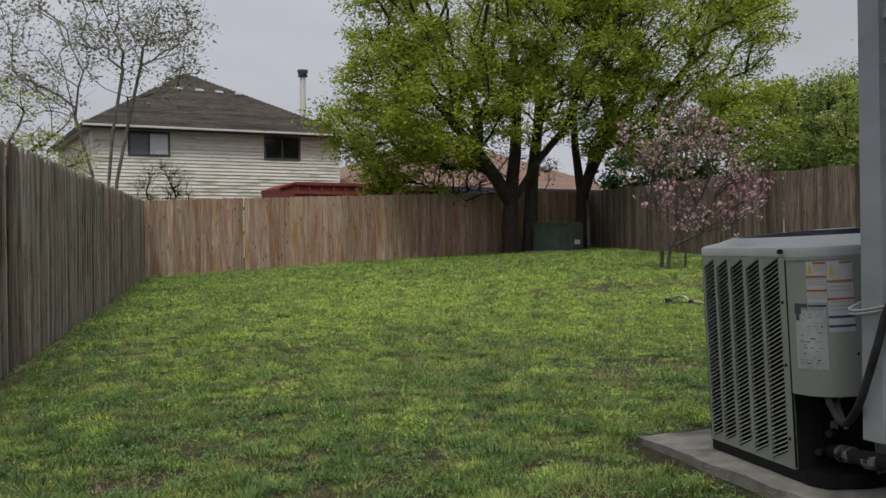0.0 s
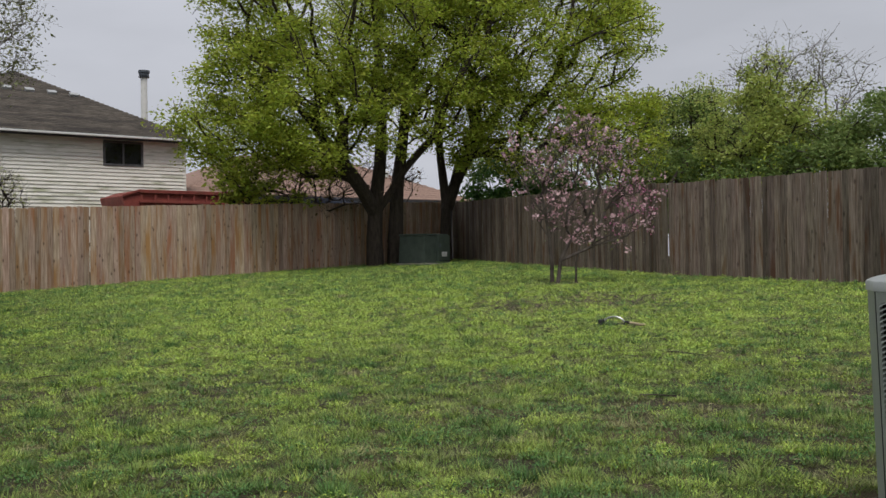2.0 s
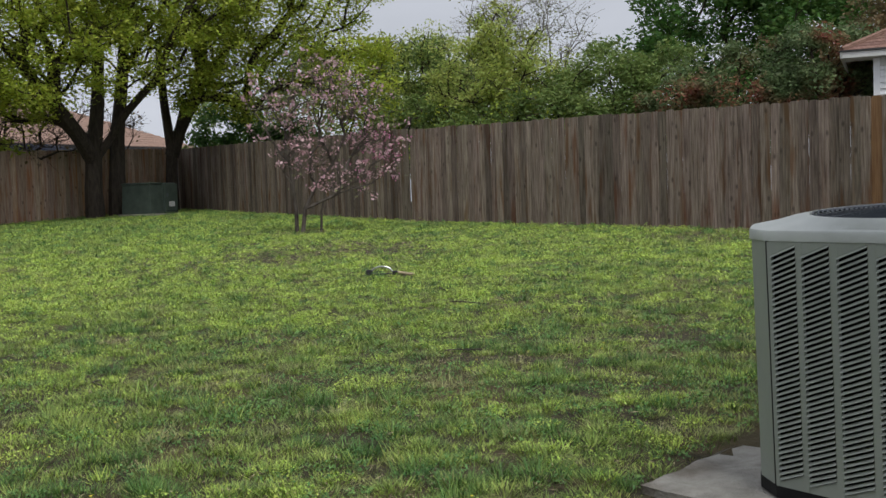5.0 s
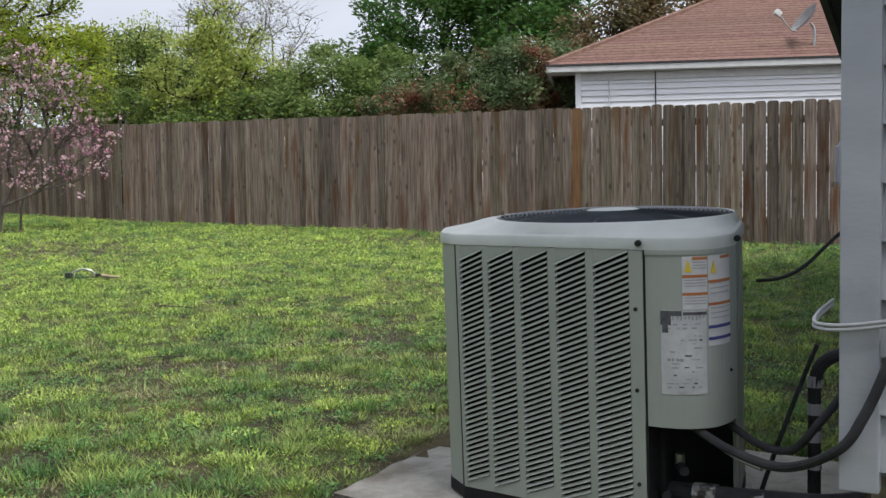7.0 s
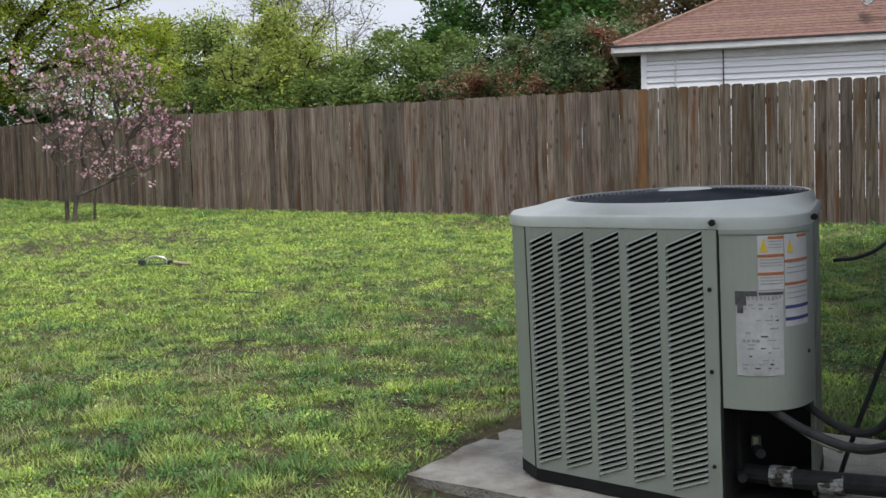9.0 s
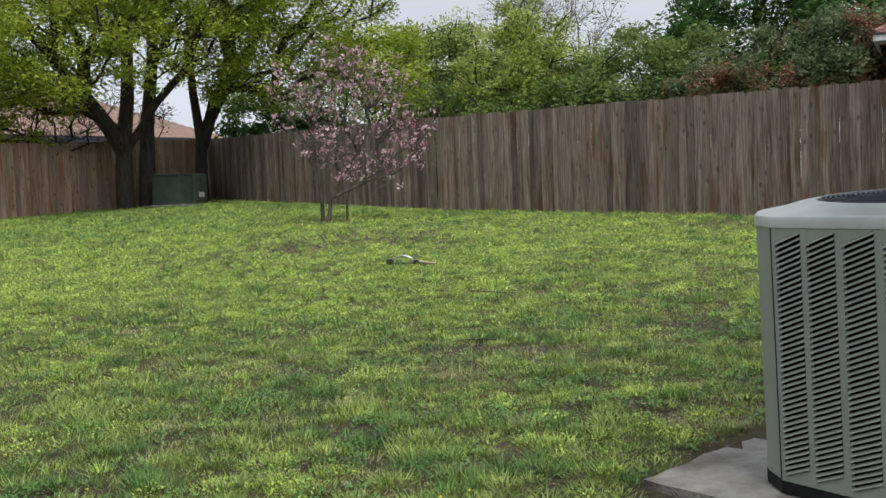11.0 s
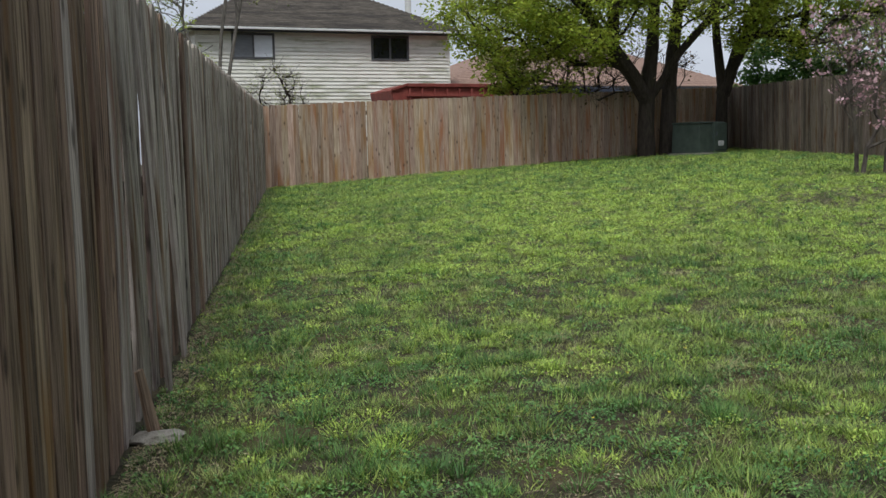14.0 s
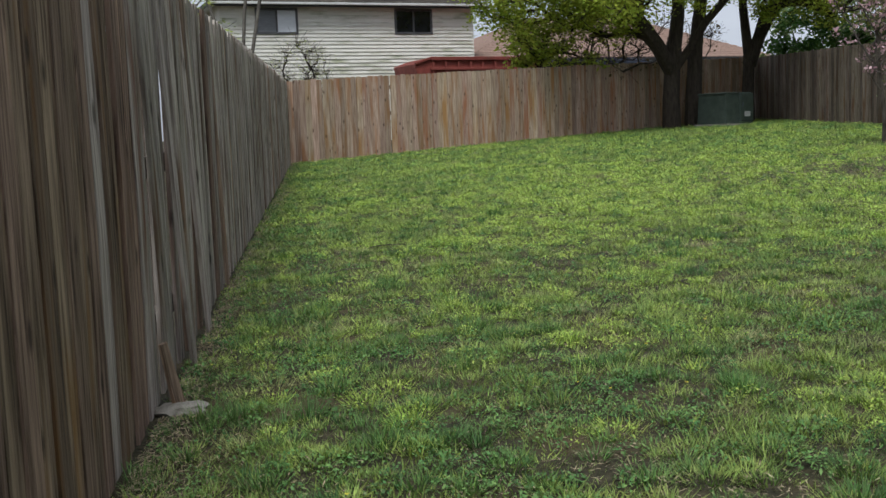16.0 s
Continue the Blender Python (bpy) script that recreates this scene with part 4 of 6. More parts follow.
    for k in range(4):
        bm = bmesh.new()
        rows = []
        for i in range(6):
            r = 0.07 + 0.28 * i / 5
            rows.append([bm.verts.new((r, -0.09 * (0.5 + i / 8), -0.03)), bm.verts.new((r, 0.09 * (0.5 + i / 8), 0.03))])
        for p, q in zip(rows, rows[1:]):
            bm.faces.new((p[0], q[0], q[1], p[1]))
        bmesh.ops.solidify(bm, geom=bm.faces[:], thickness=0.004)
        part("fan_blade", bm, MAT["ac_dark"], ac).matrix_basis = pose(0, 0, zt - 0.04, 0, 0, 90 * k + 20)
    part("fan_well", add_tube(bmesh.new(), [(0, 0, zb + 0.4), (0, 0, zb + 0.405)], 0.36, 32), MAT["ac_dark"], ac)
    for (u, yo) in ((0.0, 0.004), (0.93, 0.004)):
        x, y = arc_at(u, 0.02)
        part("cap_screw", add_tube(bmesh.new(), [(0.012, 0.002, 0), (0.0, -0.0, 0), (-0.003, -0.001, 0)], [0.009, 0.009, 0.006], 12), MAT["ac_dark"], ac).matrix_basis = pose(x, y + yo, 0.885 - AC.z)
    xl, yl = ring[-1][0] * 1.02 + 0.005, ring[-1][1] * 1.02 - 0.02
    part("cap_screw", add_tube(bmesh.new(), [(0.006, 0, 0), (-0.002, 0.001, 0)], [0.008, 0.006], 10), MAT["ac_dark"], ac).matrix_basis = pose(xl, yl, 0.89 - AC.z)
    # stickers on the service corner
    def sticker(name, u0, u1, z0, z1, mat, lines, label=""):
        s = part(name, arc_sheet(u0, u1, z0, z1, 0.0048, 0.0025, 8), mat, ac, label)
        for a, b, c, e, mm in lines:
            part("print_bar", arc_sheet(u0 + (u1 - u0) * a, u0 + (u1 - u0) * b, z1 - (z1 - z0) * e, z1 - (z1 - z0) * c, 0.0062, 0.002, 4), MAT[mm], s)
    warn = []
    for k in range(3):
        o = k / 3
        warn += [(0.0 if k else 0.38, 1.0, o + 0.01, o + 0.065, "ink_orange")]
        warn += [(0.40 if not k else 0.08, 0.94, o + 0.10 + 0.055 * j, o + 0.118 + 0.055 * j, "ink_grey") for j in range(3)]
    sticker("warning_sticker", 0.30, 0.535, 0.703, 0.848, MAT["label_white"], warn, "white warning sticker with orange bars")
    warn2 = [(0.5, 0.95, 0.01, 0.04, "ink_orange"), (0.0, 1.0, 0.27, 0.30, "ink_orange"), (0.0, 1.0, 0.52, 0.55, "ink_orange"), (0.0, 1.0, 0.77, 0.805, "ink_blue"), (0.0, 1.0, 0.90, 0.935, "ink_blue")]
    warn2 += [(0.08, 0.92, 0.08 + 0.055 * j, 0.09 + 0.055 * j, "ink_grey") for j in (4, 5, 6, 9, 10, 11)]
    sticker("warning_sticker", 0.545, 0.84, 0.60, 0.848, MAT["label_white"], warn2, "tall white warning sticker with orange and blue bars")
    # the label's top is scuffed dark, the print below is faded
    fade = random.Random(61)
    worn = [(0.0, 0.2, 0.0, 0.17, "ink"), (0.03, 0.14, 0.17, 0.26, "ink"), (0.2, 0.42, 0.0, 0.06, "ink"), (0.45, 1.0, 0.015, 0.05, "ink")]
    for k in range(9):
        x = 0.22 + 0.085 * k
        worn.append((x, x + fade.uniform(0.03, 0.06), 0.06, fade.uniform(0.085, 0.125), "ink_grey"))
    for k in range(17):
        z = 0.15 + 0.047 * k
        x = fade.uniform(0.06, 0.3)
        while x < 0.85:
            w = fade.uniform(0.05, 0.2)
            if fade.random() < 0.45:
                worn.append((x, min(x + w, 0.94), z, z + fade.uniform(0.008, 0.02), fade.choice(("ink_grey", "ink_grey", "ink_grey", "ink"))))
            x += w + fade.uniform(0.04, 0.2)
    for k, w in enumerate((0.06, 0.05, 0.06, 0.07)):
        worn.append((0.12 + 0.085 * k, 0.12 + 0.085 * k + w, 0.565, 0.60, "ink_grey"))
    sticker("rating_plate", 0.125, 0.52, 0.468, 0.70, MAT["label_worn"], worn, "worn faded white rating label")
    for u0, z in ((0.31, 0.806), (0.56, 0.80)):
        bm = bmesh.new()
        c = [arc_at(u0 + 0.01, 0.0072), arc_at(u0 + 0.075, 0.0072), arc_at(u0 + 0.042, 0.0072)]
        zz = (z, z, z + 0.034)
        f = [bm.verts.new((x, y, q - AC.z)) for (x, y), q in zip(c, zz)]
        g = bmesh.ops.extrude_face_region(bm, geom=[bm.faces.new(f)])
        bmesh.ops.translate(bm, verts=[v for v in g["geom"] if isinstance(v, bmesh.types.BMVert)], vec=(0.002, 0.002, 0))
        part("warning_triangle", bm, MAT["ink_yellow"], ac, "yellow warning triangle")
    # service valves in the open corner
    for x, y, z in ((2.50, 3.09, 0.225), (2.49, 3.14, 0.15)):
        # Metal bodies take near-black rubber: the corner's shadow is put into their colour.
        v = part("service_valve", tube([(0.08, 0.05, 0), (0.0, 0, 0), (-0.05, -0.03, 0.0)], 0.014, 8), MAT["rubber"], ac)
        v.matrix_basis = pose(x - AC.x, y - AC.y, z - AC.z)
        part("valve_cap", add_tube(bmesh.new(), [(0, 0, 0), (0, 0, 0.035)], 0.014, 6), MAT["steel"], v)
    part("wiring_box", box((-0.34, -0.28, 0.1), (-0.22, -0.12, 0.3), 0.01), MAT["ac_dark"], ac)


build_ac()

# concrete pad
pad = bmesh.new()
add_prism(pad, [(2.265, 2.72), (3.5, 2.72), (3.52, 4.30), (2.325, 4.21)], -0.14, 0.048)
bmesh.ops.subdivide_edges(pad, edges=pad.edges[:], cuts=14, use_grid_fill=True)
for v in pad.verts:
    n1 = noise.noise(Vector((v.co.x * 5, v.co.y * 5, v.co.z * 5)))
    edge = v.co.z > 0.04 and (v.co.x < 2.36 or v.co.y > 4.12)
    v.co += Vector((0.02 * n1, 0.02 * noise.noise(v.co * 7), -0.02 * abs(n1) - 0.008 if edge else 0.004 * n1))
tagged(part("concrete_pad", pad, MAT["concrete"]), "weathered rough concrete slab under the air conditioner", "concrete pad")

# hoses and cables between unit and house
pipe = thing("refrigerant_line", pose(0, 0, 0), "black foam-wrapped refrigerant pipes sagging to the house wall", "pipe")
part("foam_sleeve", tube([(2.58, 3.16, 0.40), (2.45, 3.05, 0.375), (2.36, 2.90, 0.33), (2.27, 2.74, 0.325), (2.20, 2.60, 0.40), (2.185, 2.54, 0.49), (2.185, 2.49, 0.61), (2.19, 2.45, 0.72), (2.24, 2.42, 0.8)], 0.0125, 10), MAT["rubber"], pipe)
part("foam_sleeve", tube([(2.64, 3.10, 0.39), (2.55, 2.98, 0.37), (2.46, 2.85, 0.33), (2.40, 2.75, 0.34), (2.38, 2.68, 0.42), (2.42, 2.61, 0.52)], 0.011, 10), MAT["rubber"], pipe)
part("copper_tube", tube([(2.60, 3.14, 0.36), (2.47, 3.02, 0.35), (2.39, 2.90, 0.31), (2.33, 2.81, 0.30)], 0.009, 8), MAT["steel"], pipe)
low = part("suction_line", tube([(2.52, 3.12, 0.15), (2.50, 3.0, 0.158), (2.50, 2.86, 0.165), (2.52, 2.70, 0.17), (2.56, 2.60, 0.18)], 0.028, 12), MAT["rubber"], pipe)
for y in (3.01, 2.875):
    part("foil_tag", add_tube(bmesh.new(), [(2.50, y - 0.033, 0.1615), (2.50, y + 0.033, 0.158)], 0.0305, 14), MAT["foil"], low, "crinkled silver foil tag")
cond = thing("wrapped_conduit", pose(2.92, 2.80, 0), "black conduit with grey tape bands beside the wall", "conduit")
part("hose", tube([(0.08, -0.2, 0.53), (0.03, -0.1, 0.53), (0.0, -0.01, 0.47), (0.0, 0.0, 0.3), (0.0, 0.0, 0.02)], 0.02, 10), MAT["rubber"], cond)
for i in range(4):
    part("tape_band", add_tube(bmesh.new(), [(0, 0, 0.16 + 0.085 * i), (0, 0, 0.195 + 0.085 * i)], 0.0222, 12), MAT["tape"], cond)
loop = thing("grey_cable", pose(0, 0, 0), "doubled grey cable looped round the house corner", "cable")
for dz in (0.0, 0.0105):
    part("cable", tube([(2.19, 2.30, 0.735 + dz), (2.20, 2.45, 0.712 + dz), (2.205, 2.58, 0.69 + dz), (2.22, 2.655, 0.69 + dz), (2.27, 2.66, 0.71 + dz), (2.30, 2.63, 0.74 + dz)], 0.0047, 8), MAT["cable_grey"], loop)
hose = thing("black_hose", pose(0, 0, 0), "thin black hose hanging loose from the grey wall", "hose")
part("hose", tube([(3.1, 2.62, 0.92), (3.15, 2.70, 0.91), (3.2, 2.783, 0.876), (3.2, 2.89, 0.77), (3.2, 2.97, 0.726), (3.2, 3.05, 0.714)], 0.0065, 8), MAT["rubber"], hose)
part("nozzle", tube([(3.1, 2.58, 0.925), (3.1, 2.64, 0.92)], 0.014, 8), MAT["steel"], hose)
drop = thing("drain_tube", pose(0, 0, 0), "thin dark drain tube leaning towards the pad", "tube")
part("tube", tube([(2.9, 2.79, 0.55), (2.86, 2.84, 0.4), (2.8, 2.9, 0.2), (2.78, 2.94, 0.06)], 0.007, 6), MAT["rubber"], drop)


# ---- things in the yard ----
def utility_box():
    z = float(ground_z(12.62, 27.44))
    u = thing("utility_box", pose(12.62, 27.44, z - 0.02, 0, 0, 26), "dark green metal utility cabinet in the yard's corner", "utility box")
    bm = box((-0.56, -0.46, 0.06), (0.56, 0.46, 0.83), 0.02)
    for v in bm.verts:
        if v.co.z > 0.6:
            v.co.x *= 0.95
            v.co.y *= 0.95
    part("cabinet", bm, MAT["utility_green"], u)
    part("lid", box((-0.56, -0.46, 0.825), (0.56, 0.46, 0.875), 0.025), MAT["utility_green"], u)
    part("base_plate", box((-0.6, -0.55, 0.0), (0.6, 0.55, 0.06), 0.01), MAT["concrete"], u)
    part("front_half", box((0.0, -0.52, 0.07), (0.55, -0.44, 0.85), 0.02), MAT["utility_green"], u)
    part("door_seam", box((0.02, -0.526, 0.12), (0.53, -0.519, 0.135)), MAT["ac_dark"], u)
    t = part("tag", box((0.16, -0.528, 0.24), (0.40, -0.518, 0.37), 0.002), MAT["label_white"], u, "small white notice")
    for k in range(3):
        part("print_bar", box((0.18, -0.533, 0.265 + 0.032 * k), (0.37, -0.528, 0.275 + 0.032 * k)), MAT["ink_grey"], t)
    part("latch", box((0.06, -0.545, 0.5), (0.10, -0.515, 0.6), 0.008), MAT["black_metal"], u)


utility_box()


def sprinkler():
    z = float(ground_z(6.15, 10.05)) + 0.02
    s = thing("lawn_sprinkler", pose(6.15, 10.12, z, 0, 0, -50) @ Matrix.Scale(0.55, 4), "oscillating lawn sprinkler with a curved metal bar", "sprinkler")
    part("spray_bar", tube([(-0.2, 0, 0.06), (-0.13, 0, 0.125), (0.0, 0, 0.155), (0.13, 0, 0.125), (0.2, 0, 0.06)], 0.016, 10), MAT["steel"], s)
    part("base", box((-0.26, -0.03, 0.0), (0.24, 0.03, 0.03), 0.01), MAT["rubber"], s)
    part("sled", tube([(-0.24, 0.12, 0.015), (-0.24, 0, 0.02), (-0.24, -0.12, 0.015)], 0.012, 6), MAT["rubber"], s)
    part("sled", tube([(0.2, 0.12, 0.015), (0.2, 0, 0.02), (0.2, -0.12, 0.015)], 0.012, 6), MAT["rubber"], s)
    part("motor", box((-0.3, -0.05, 0.01), (-0.18, 0.05, 0.1), 0.02), MAT["rubber"], s)
    part("inlet", add_tube(bmesh.new(), [(0.2, 0, 0.05), (0.27, 0, 0.05), (0.31, 0, 0.045)], [0.03, 0.03, 0.02], 10), MAT["rubber"], s)
    h = thing("garden_hose", pose(0, 0, 0), "short brown end of a garden hose in the grass", "hose")
    p = s.matrix_basis
    part("hose", tube([p @ Vector(q) for q in ((0.3, 0, 0.045), (0.4, -0.02, 0.03), (0.52, -0.08, 0.015), (0.62, -0.1, 0.01))], 0.014, 8), MAT["dry"], h)


sprinkler()
st = thing("flat_stone", pose(-0.85, 6.22, float(ground_z(-0.85, 6.22))), "flat pale stone at the foot of the fence", "stone")
bm = bmesh.new()
bmesh.ops.create_icosphere(bm, subdivisions=3, radius=1)
for v in bm.verts:
    k = 1 + 0.35 * noise.noise(v.co * 1.7) + 0.2 * noise.noise(v.co * 4.5)
    v.co = Vector((v.co.x * 0.115 * k, v.co.y * 0.08 * k, v.co.z * 0.028 * k + 0.004))
part("slab", bm, MAT["stone"], st, smooth=True)
# boards that have come loose from the fence
for (x, y, rx, ry, rz, hh, w) in ((-0.86, 6.26, -6, -8, 66, 0.28, 0.075),):
    lb = thing("loose_board", pose(x, y, float(ground_z(x, y)), 0, 0, 0), "grey split board leaning loose against the fence", "board")
    bm = box((-w / 2, -0.008, -0.02), (w / 2, 0.008, hh), 0.003)
    for v in bm.verts:
        if v.co.z > hh * 0.6:
            v.co.x = v.co.x * 0.55 - 0.012
    part("plank", bm, MAT["picket_brown"], lb).matrix_basis = pose(0, 0, 0, 0, 0, rz - 6) @ pose(0, 0, 0, rx, ry, 0)
for k, (x, y, a, ln) in enumerate(((0.05, 9.1, 30, 0.35), (5.2, 7.7, 100, 0.4), (5.6, 8.6, 60, 0.3), (0.5, 10.2, 10, 0.3), (3.8, 6.4, 140, 0.22), (1.9, 7.4, 75, 0.2))):
    tw = part("twig", tube([(0, 0, 0.012), (ln * 0.45, 0.03, 0.02), (ln * 0.7, 0.0, 0.018), (ln, -0.02, 0.012)], 0.004, 5, 4), MAT["peach_bark"])
    tw.matrix_basis = pose(x, y, float(ground_z(x, y)) + 0.015, 0, 0, a)
    tagged(tw, "small dry fallen twig lying on the grass", "twig", "twigs on the lawn")


# ---- trees and bushes ----
def leaf_mesh(name, rng, centres, spread, count, size, material, flat=0.5, long=1.9):
    """Small pointed leaves scattered round each centre; spread: radii of the clumps."""
    c = np.repeat(np.asarray(centres, dtype=float), count, axis=0)
    sp = np.repeat(np.asarray(spread, dtype=float), count)[:, None]
    n = len(c)
    off = rng.normal(0, 1, (n, 3))
    off *= (rng.random((n, 1)) ** 0.5) / np.maximum(np.linalg.norm(off, axis=1, keepdims=True), 1e-6)
    pos = c + off * sp * np.array([1.15, 1.15, 0.75])
    u = rng.normal(0, 1, (n, 3))
    u[:, 2] *= flat
    u /= np.linalg.norm(u, axis=1, keepdims=True)
    w = rng.normal(0, 1, (n, 3))
    v = np.cross(u, w)
    v /= np.maximum(np.linalg.norm(v, axis=1, keepdims=True), 1e-6)
    s = size * rng.uniform(0.6, 1.35, (n, 1))
    a, b = u * s * long * 0.5, v * s * 0.5
    quad = np.stack([pos - a, pos + b * 0.9 - a * 0.1, pos + a, pos - b * 0.9 - a * 0.1], axis=1)
    return polys_mesh(name, quad, 4, material)


def skeleton_tree(rng, roots, targets, reach=0.6):
    """Joins every target to the nearest limb that leads there; returns nodes, parents."""
    nodes, parent, dist = [], [], []
    for line in roots:
        for i, p in enumerate(line):
            parent.append(-1 if i == 0 else len(nodes) - 1)
            nodes.append(np.array(p, dtype=float))
            dist.append(0.0 if i == 0 else dist[-1] + np.linalg.norm(nodes[-1] - nodes[-2]))
    base = np.array(roots[0][-1], dtype=float)
    order = np.argsort(np.linalg.norm(np.asarray(targets) - base, axis=1))
    tips = []
    for k in order:
        t = np.asarray(targets[k], dtype=float)
        arr = np.array(nodes)
        dd = np.linalg.norm(arr - t, axis=1)
        cost = dd + 0.35 * np.array(dist) + np.maximum(arr[:, 2] - t[2] + 0.1, 0) * 0.9
        j = int(np.argmin(cost))
        steps = max(2, int(dd[j] / reach))
        start = nodes[j]
        bow = rng.normal(0, 0.06, 3) * dd[j]
        prev = j
        for i in range(1, steps + 1):
            f = i / steps
            p = start + (t - start) * f + bow * math.sin(math.pi * f) + np.array([0, 0, 0.10 * dd[j] * math.sin(math.pi * f)])
            if i < steps:
                p = p + rng.normal(0, 0.025, 3)
            parent.append(prev)
            dist.append(dist[prev] + np.linalg.norm(p - nodes[prev]))
            nodes.append(p)
            prev = len(nodes) - 1
        tips.append(prev)
    return nodes, parent, tips


def limb_mesh(nodes, parent, tips, r_tip, power, r_max, stems=()):
    n = len(nodes)
    load = np.zeros(n)
    for t in tips:
        load[t] += 1
    for i in range(n - 1, -1, -1):
        if parent[i] >= 0:
            load[parent[i]] += load[i]
    rad = np.minimum(r_tip * np.maximum(load, 0.6) ** power, r_max)
    i = 0
    for count, r in stems:
        for k in range(count):
            rad[i] = max(rad[i], r * (1 - 0.55 * k / max(count - 1, 1)))
            i += 1
    bm = bmesh.new()
    kids = [[] for _ in range(n)]
    for i, p in enumerate(parent):
        if p >= 0:
            kids[p].append(i)
    seen = set()
    stack = [i for i in range(n) if parent[i] < 0]
    starts = [(-1, i) for i in stack]
    while starts:
        p, i = starts.pop()
        line, rr = ([nodes[p]], [min(rad[p], rad[i] * 1.15)]) if p >= 0 else ([], [])
        while True:
            line.append(nodes[i])
            rr.append(rad[i])
            if not kids[i]:
                break
            ks = sorted(kids[i], key=lambda q: -rad[q])
            starts += [(i, q) for q in ks[1:]]
            i = ks[0]
        if len(line) > 1:
            add_tube(bm, line, rr, 9 if rr[0] > 0.08 else 6 if rr[0] > 0.03 else 4, False)
    return bm


def tree(name, label, category, roots, lobes, clumps, per, leaf, leaf_size, mat, bark="bark", clump_r=0.5, r_tip=0.012, power=0.5, r_max=0.3,
         seed=1, twigs=0, extra=(), shell=0.45, stem_r=0.0):
    """roots: trunk lines; lobes: (centre, radii) of the crown's masses; clumps and leaves per clump."""
    rng = np.random.default_rng(seed)
    base = Vector(roots[0][0])
    vol = np.array([r[0] * r[1] * r[2] for _, r in lobes]) ** 0.75
    targets, radii = [], []
    for (c, r), share in zip(lobes, vol / vol.sum()):
        m = max(3, int(round(clumps * share)))
        d = rng.normal(0, 1, (m, 3))
        d /= np.linalg.norm(d, axis=1, keepdims=True)
        k = (shell + (1 - shell) * rng.random((m, 1))) ** 0.7
        targets += list(np.array(c) + d * k * np.array(r))
        radii += list(clump_r * rng.uniform(0.6, 1.3, m))
    rel = [[np.array(p) - np.array(base) for p in line] for line in roots]
    targets = [t - np.array(base) for t in targets]
    nodes, parent, tips = skeleton_tree(rng, rel, targets)
    top = thing(name, Matrix.Translation(base), label, category)
    if twigs:
        for t in list(tips):
            for _ in range(twigs):
                d = rng.normal(0, 1, 3) * np.array([1, 1, 0.6]) + np.array([0, 0, 0.55])
                d *= clump_r * rng.uniform(0.6, 1.25) / np.linalg.norm(d)
                parent.append(t)
                nodes.append(nodes[t] + d * 0.5 + rng.normal(0, 0.03, 3))
                parent.append(len(nodes) - 1)
                nodes.append(nodes[t] + d)
                tips.append(len(nodes) - 1)
    part("trunk", limb_mesh(nodes, parent, tips, r_tip, power, r_max, [(len(line), stem_r * (1 if k < 2 else 0.6)) for k, line in enumerate(roots)]), MAT[bark], top, smooth=True)
    if per:
        me = leaf_mesh("crown", rng, targets, radii, per, leaf_size, LEAF[leaf] if mat is None else mat)
        crown = new("crown", me)
        crown.parent = top
        tagged(crown, kind="stuff")
    for lf, share, cnt, size, rad in extra:
        pick = [t for t in (nodes[i] for i in tips) if share(t + np.array(base))]
        if pick:
            o = new("blossom" if lf in ("blossom", "magenta") else "leaves", leaf_mesh("leaves", rng, pick, [rad] * len(pick), cnt, size, LEAF[lf], 1.0, 1.2))
            o.parent = top
            tagged(o, kind="stuff")
    return top


def gpt(x, y, dz=0.0):
    return (x, y, float(land_z(x, y)) + dz)


# the big spring-green elm with two stems, and its neighbour by the corner
tree("tree", "tall leafy elm with fresh yellow-green leaves and dark forked trunk", "tree",
     [[gpt(11.35, 27.95, -0.1), (11.33, 27.95, 1.6), (11.38, 27.93, 2.6), (11.5, 27.85, 3.8), (11.5, 27.7, 5.2), (11.3, 27.5, 7.0)],
      [gpt(12.1, 28.2, -0.1), (12.1, 28.2, 1.6), (12.15, 28.15, 3.0), (12.3, 28.0, 4.6), (12.4, 27.8, 6.6)],
      [(11.37, 27.93, 2.3), (10.8, 27.6, 3.0), (10.1, 27.3, 3.7), (9.2, 27.0, 4.6)]],
     [((10.6, 27.3, 8.3), (4.4, 3.6, 3.6)), ((8.3, 27.4, 5.6), (2.3, 2.5, 1.9)), ((9.0, 26.6, 4.7), (2.4, 2.2, 1.35)), ((13.2, 27.0, 7.6), (3.4, 3.2, 3.0)), ((7.9, 27.7, 7.5), (1.6, 1.8, 1.7)),
      ((11.6, 26.4, 5.0), (2.4, 2.0, 1.3)), ((6.7, 27.7, 4.6), (1.5, 1.4, 0.9)), ((8.4, 27.2, 4.1), (1.7, 1.4, 0.6)), ((7.3, 27.6, 3.85), (1.4, 1.1, 0.55)), ((9.1, 27.5, 3.7), (1.3, 0.9, 0.5)), ((7.3, 27.9, 5.5), (1.1, 1.2, 1.2))],
     760, 168, "spring", 0.054, None, stem_r=0.26, clump_r=0.5, r_tip=0.008, power=0.47, r_max=0.2, seed=3, twigs=2)
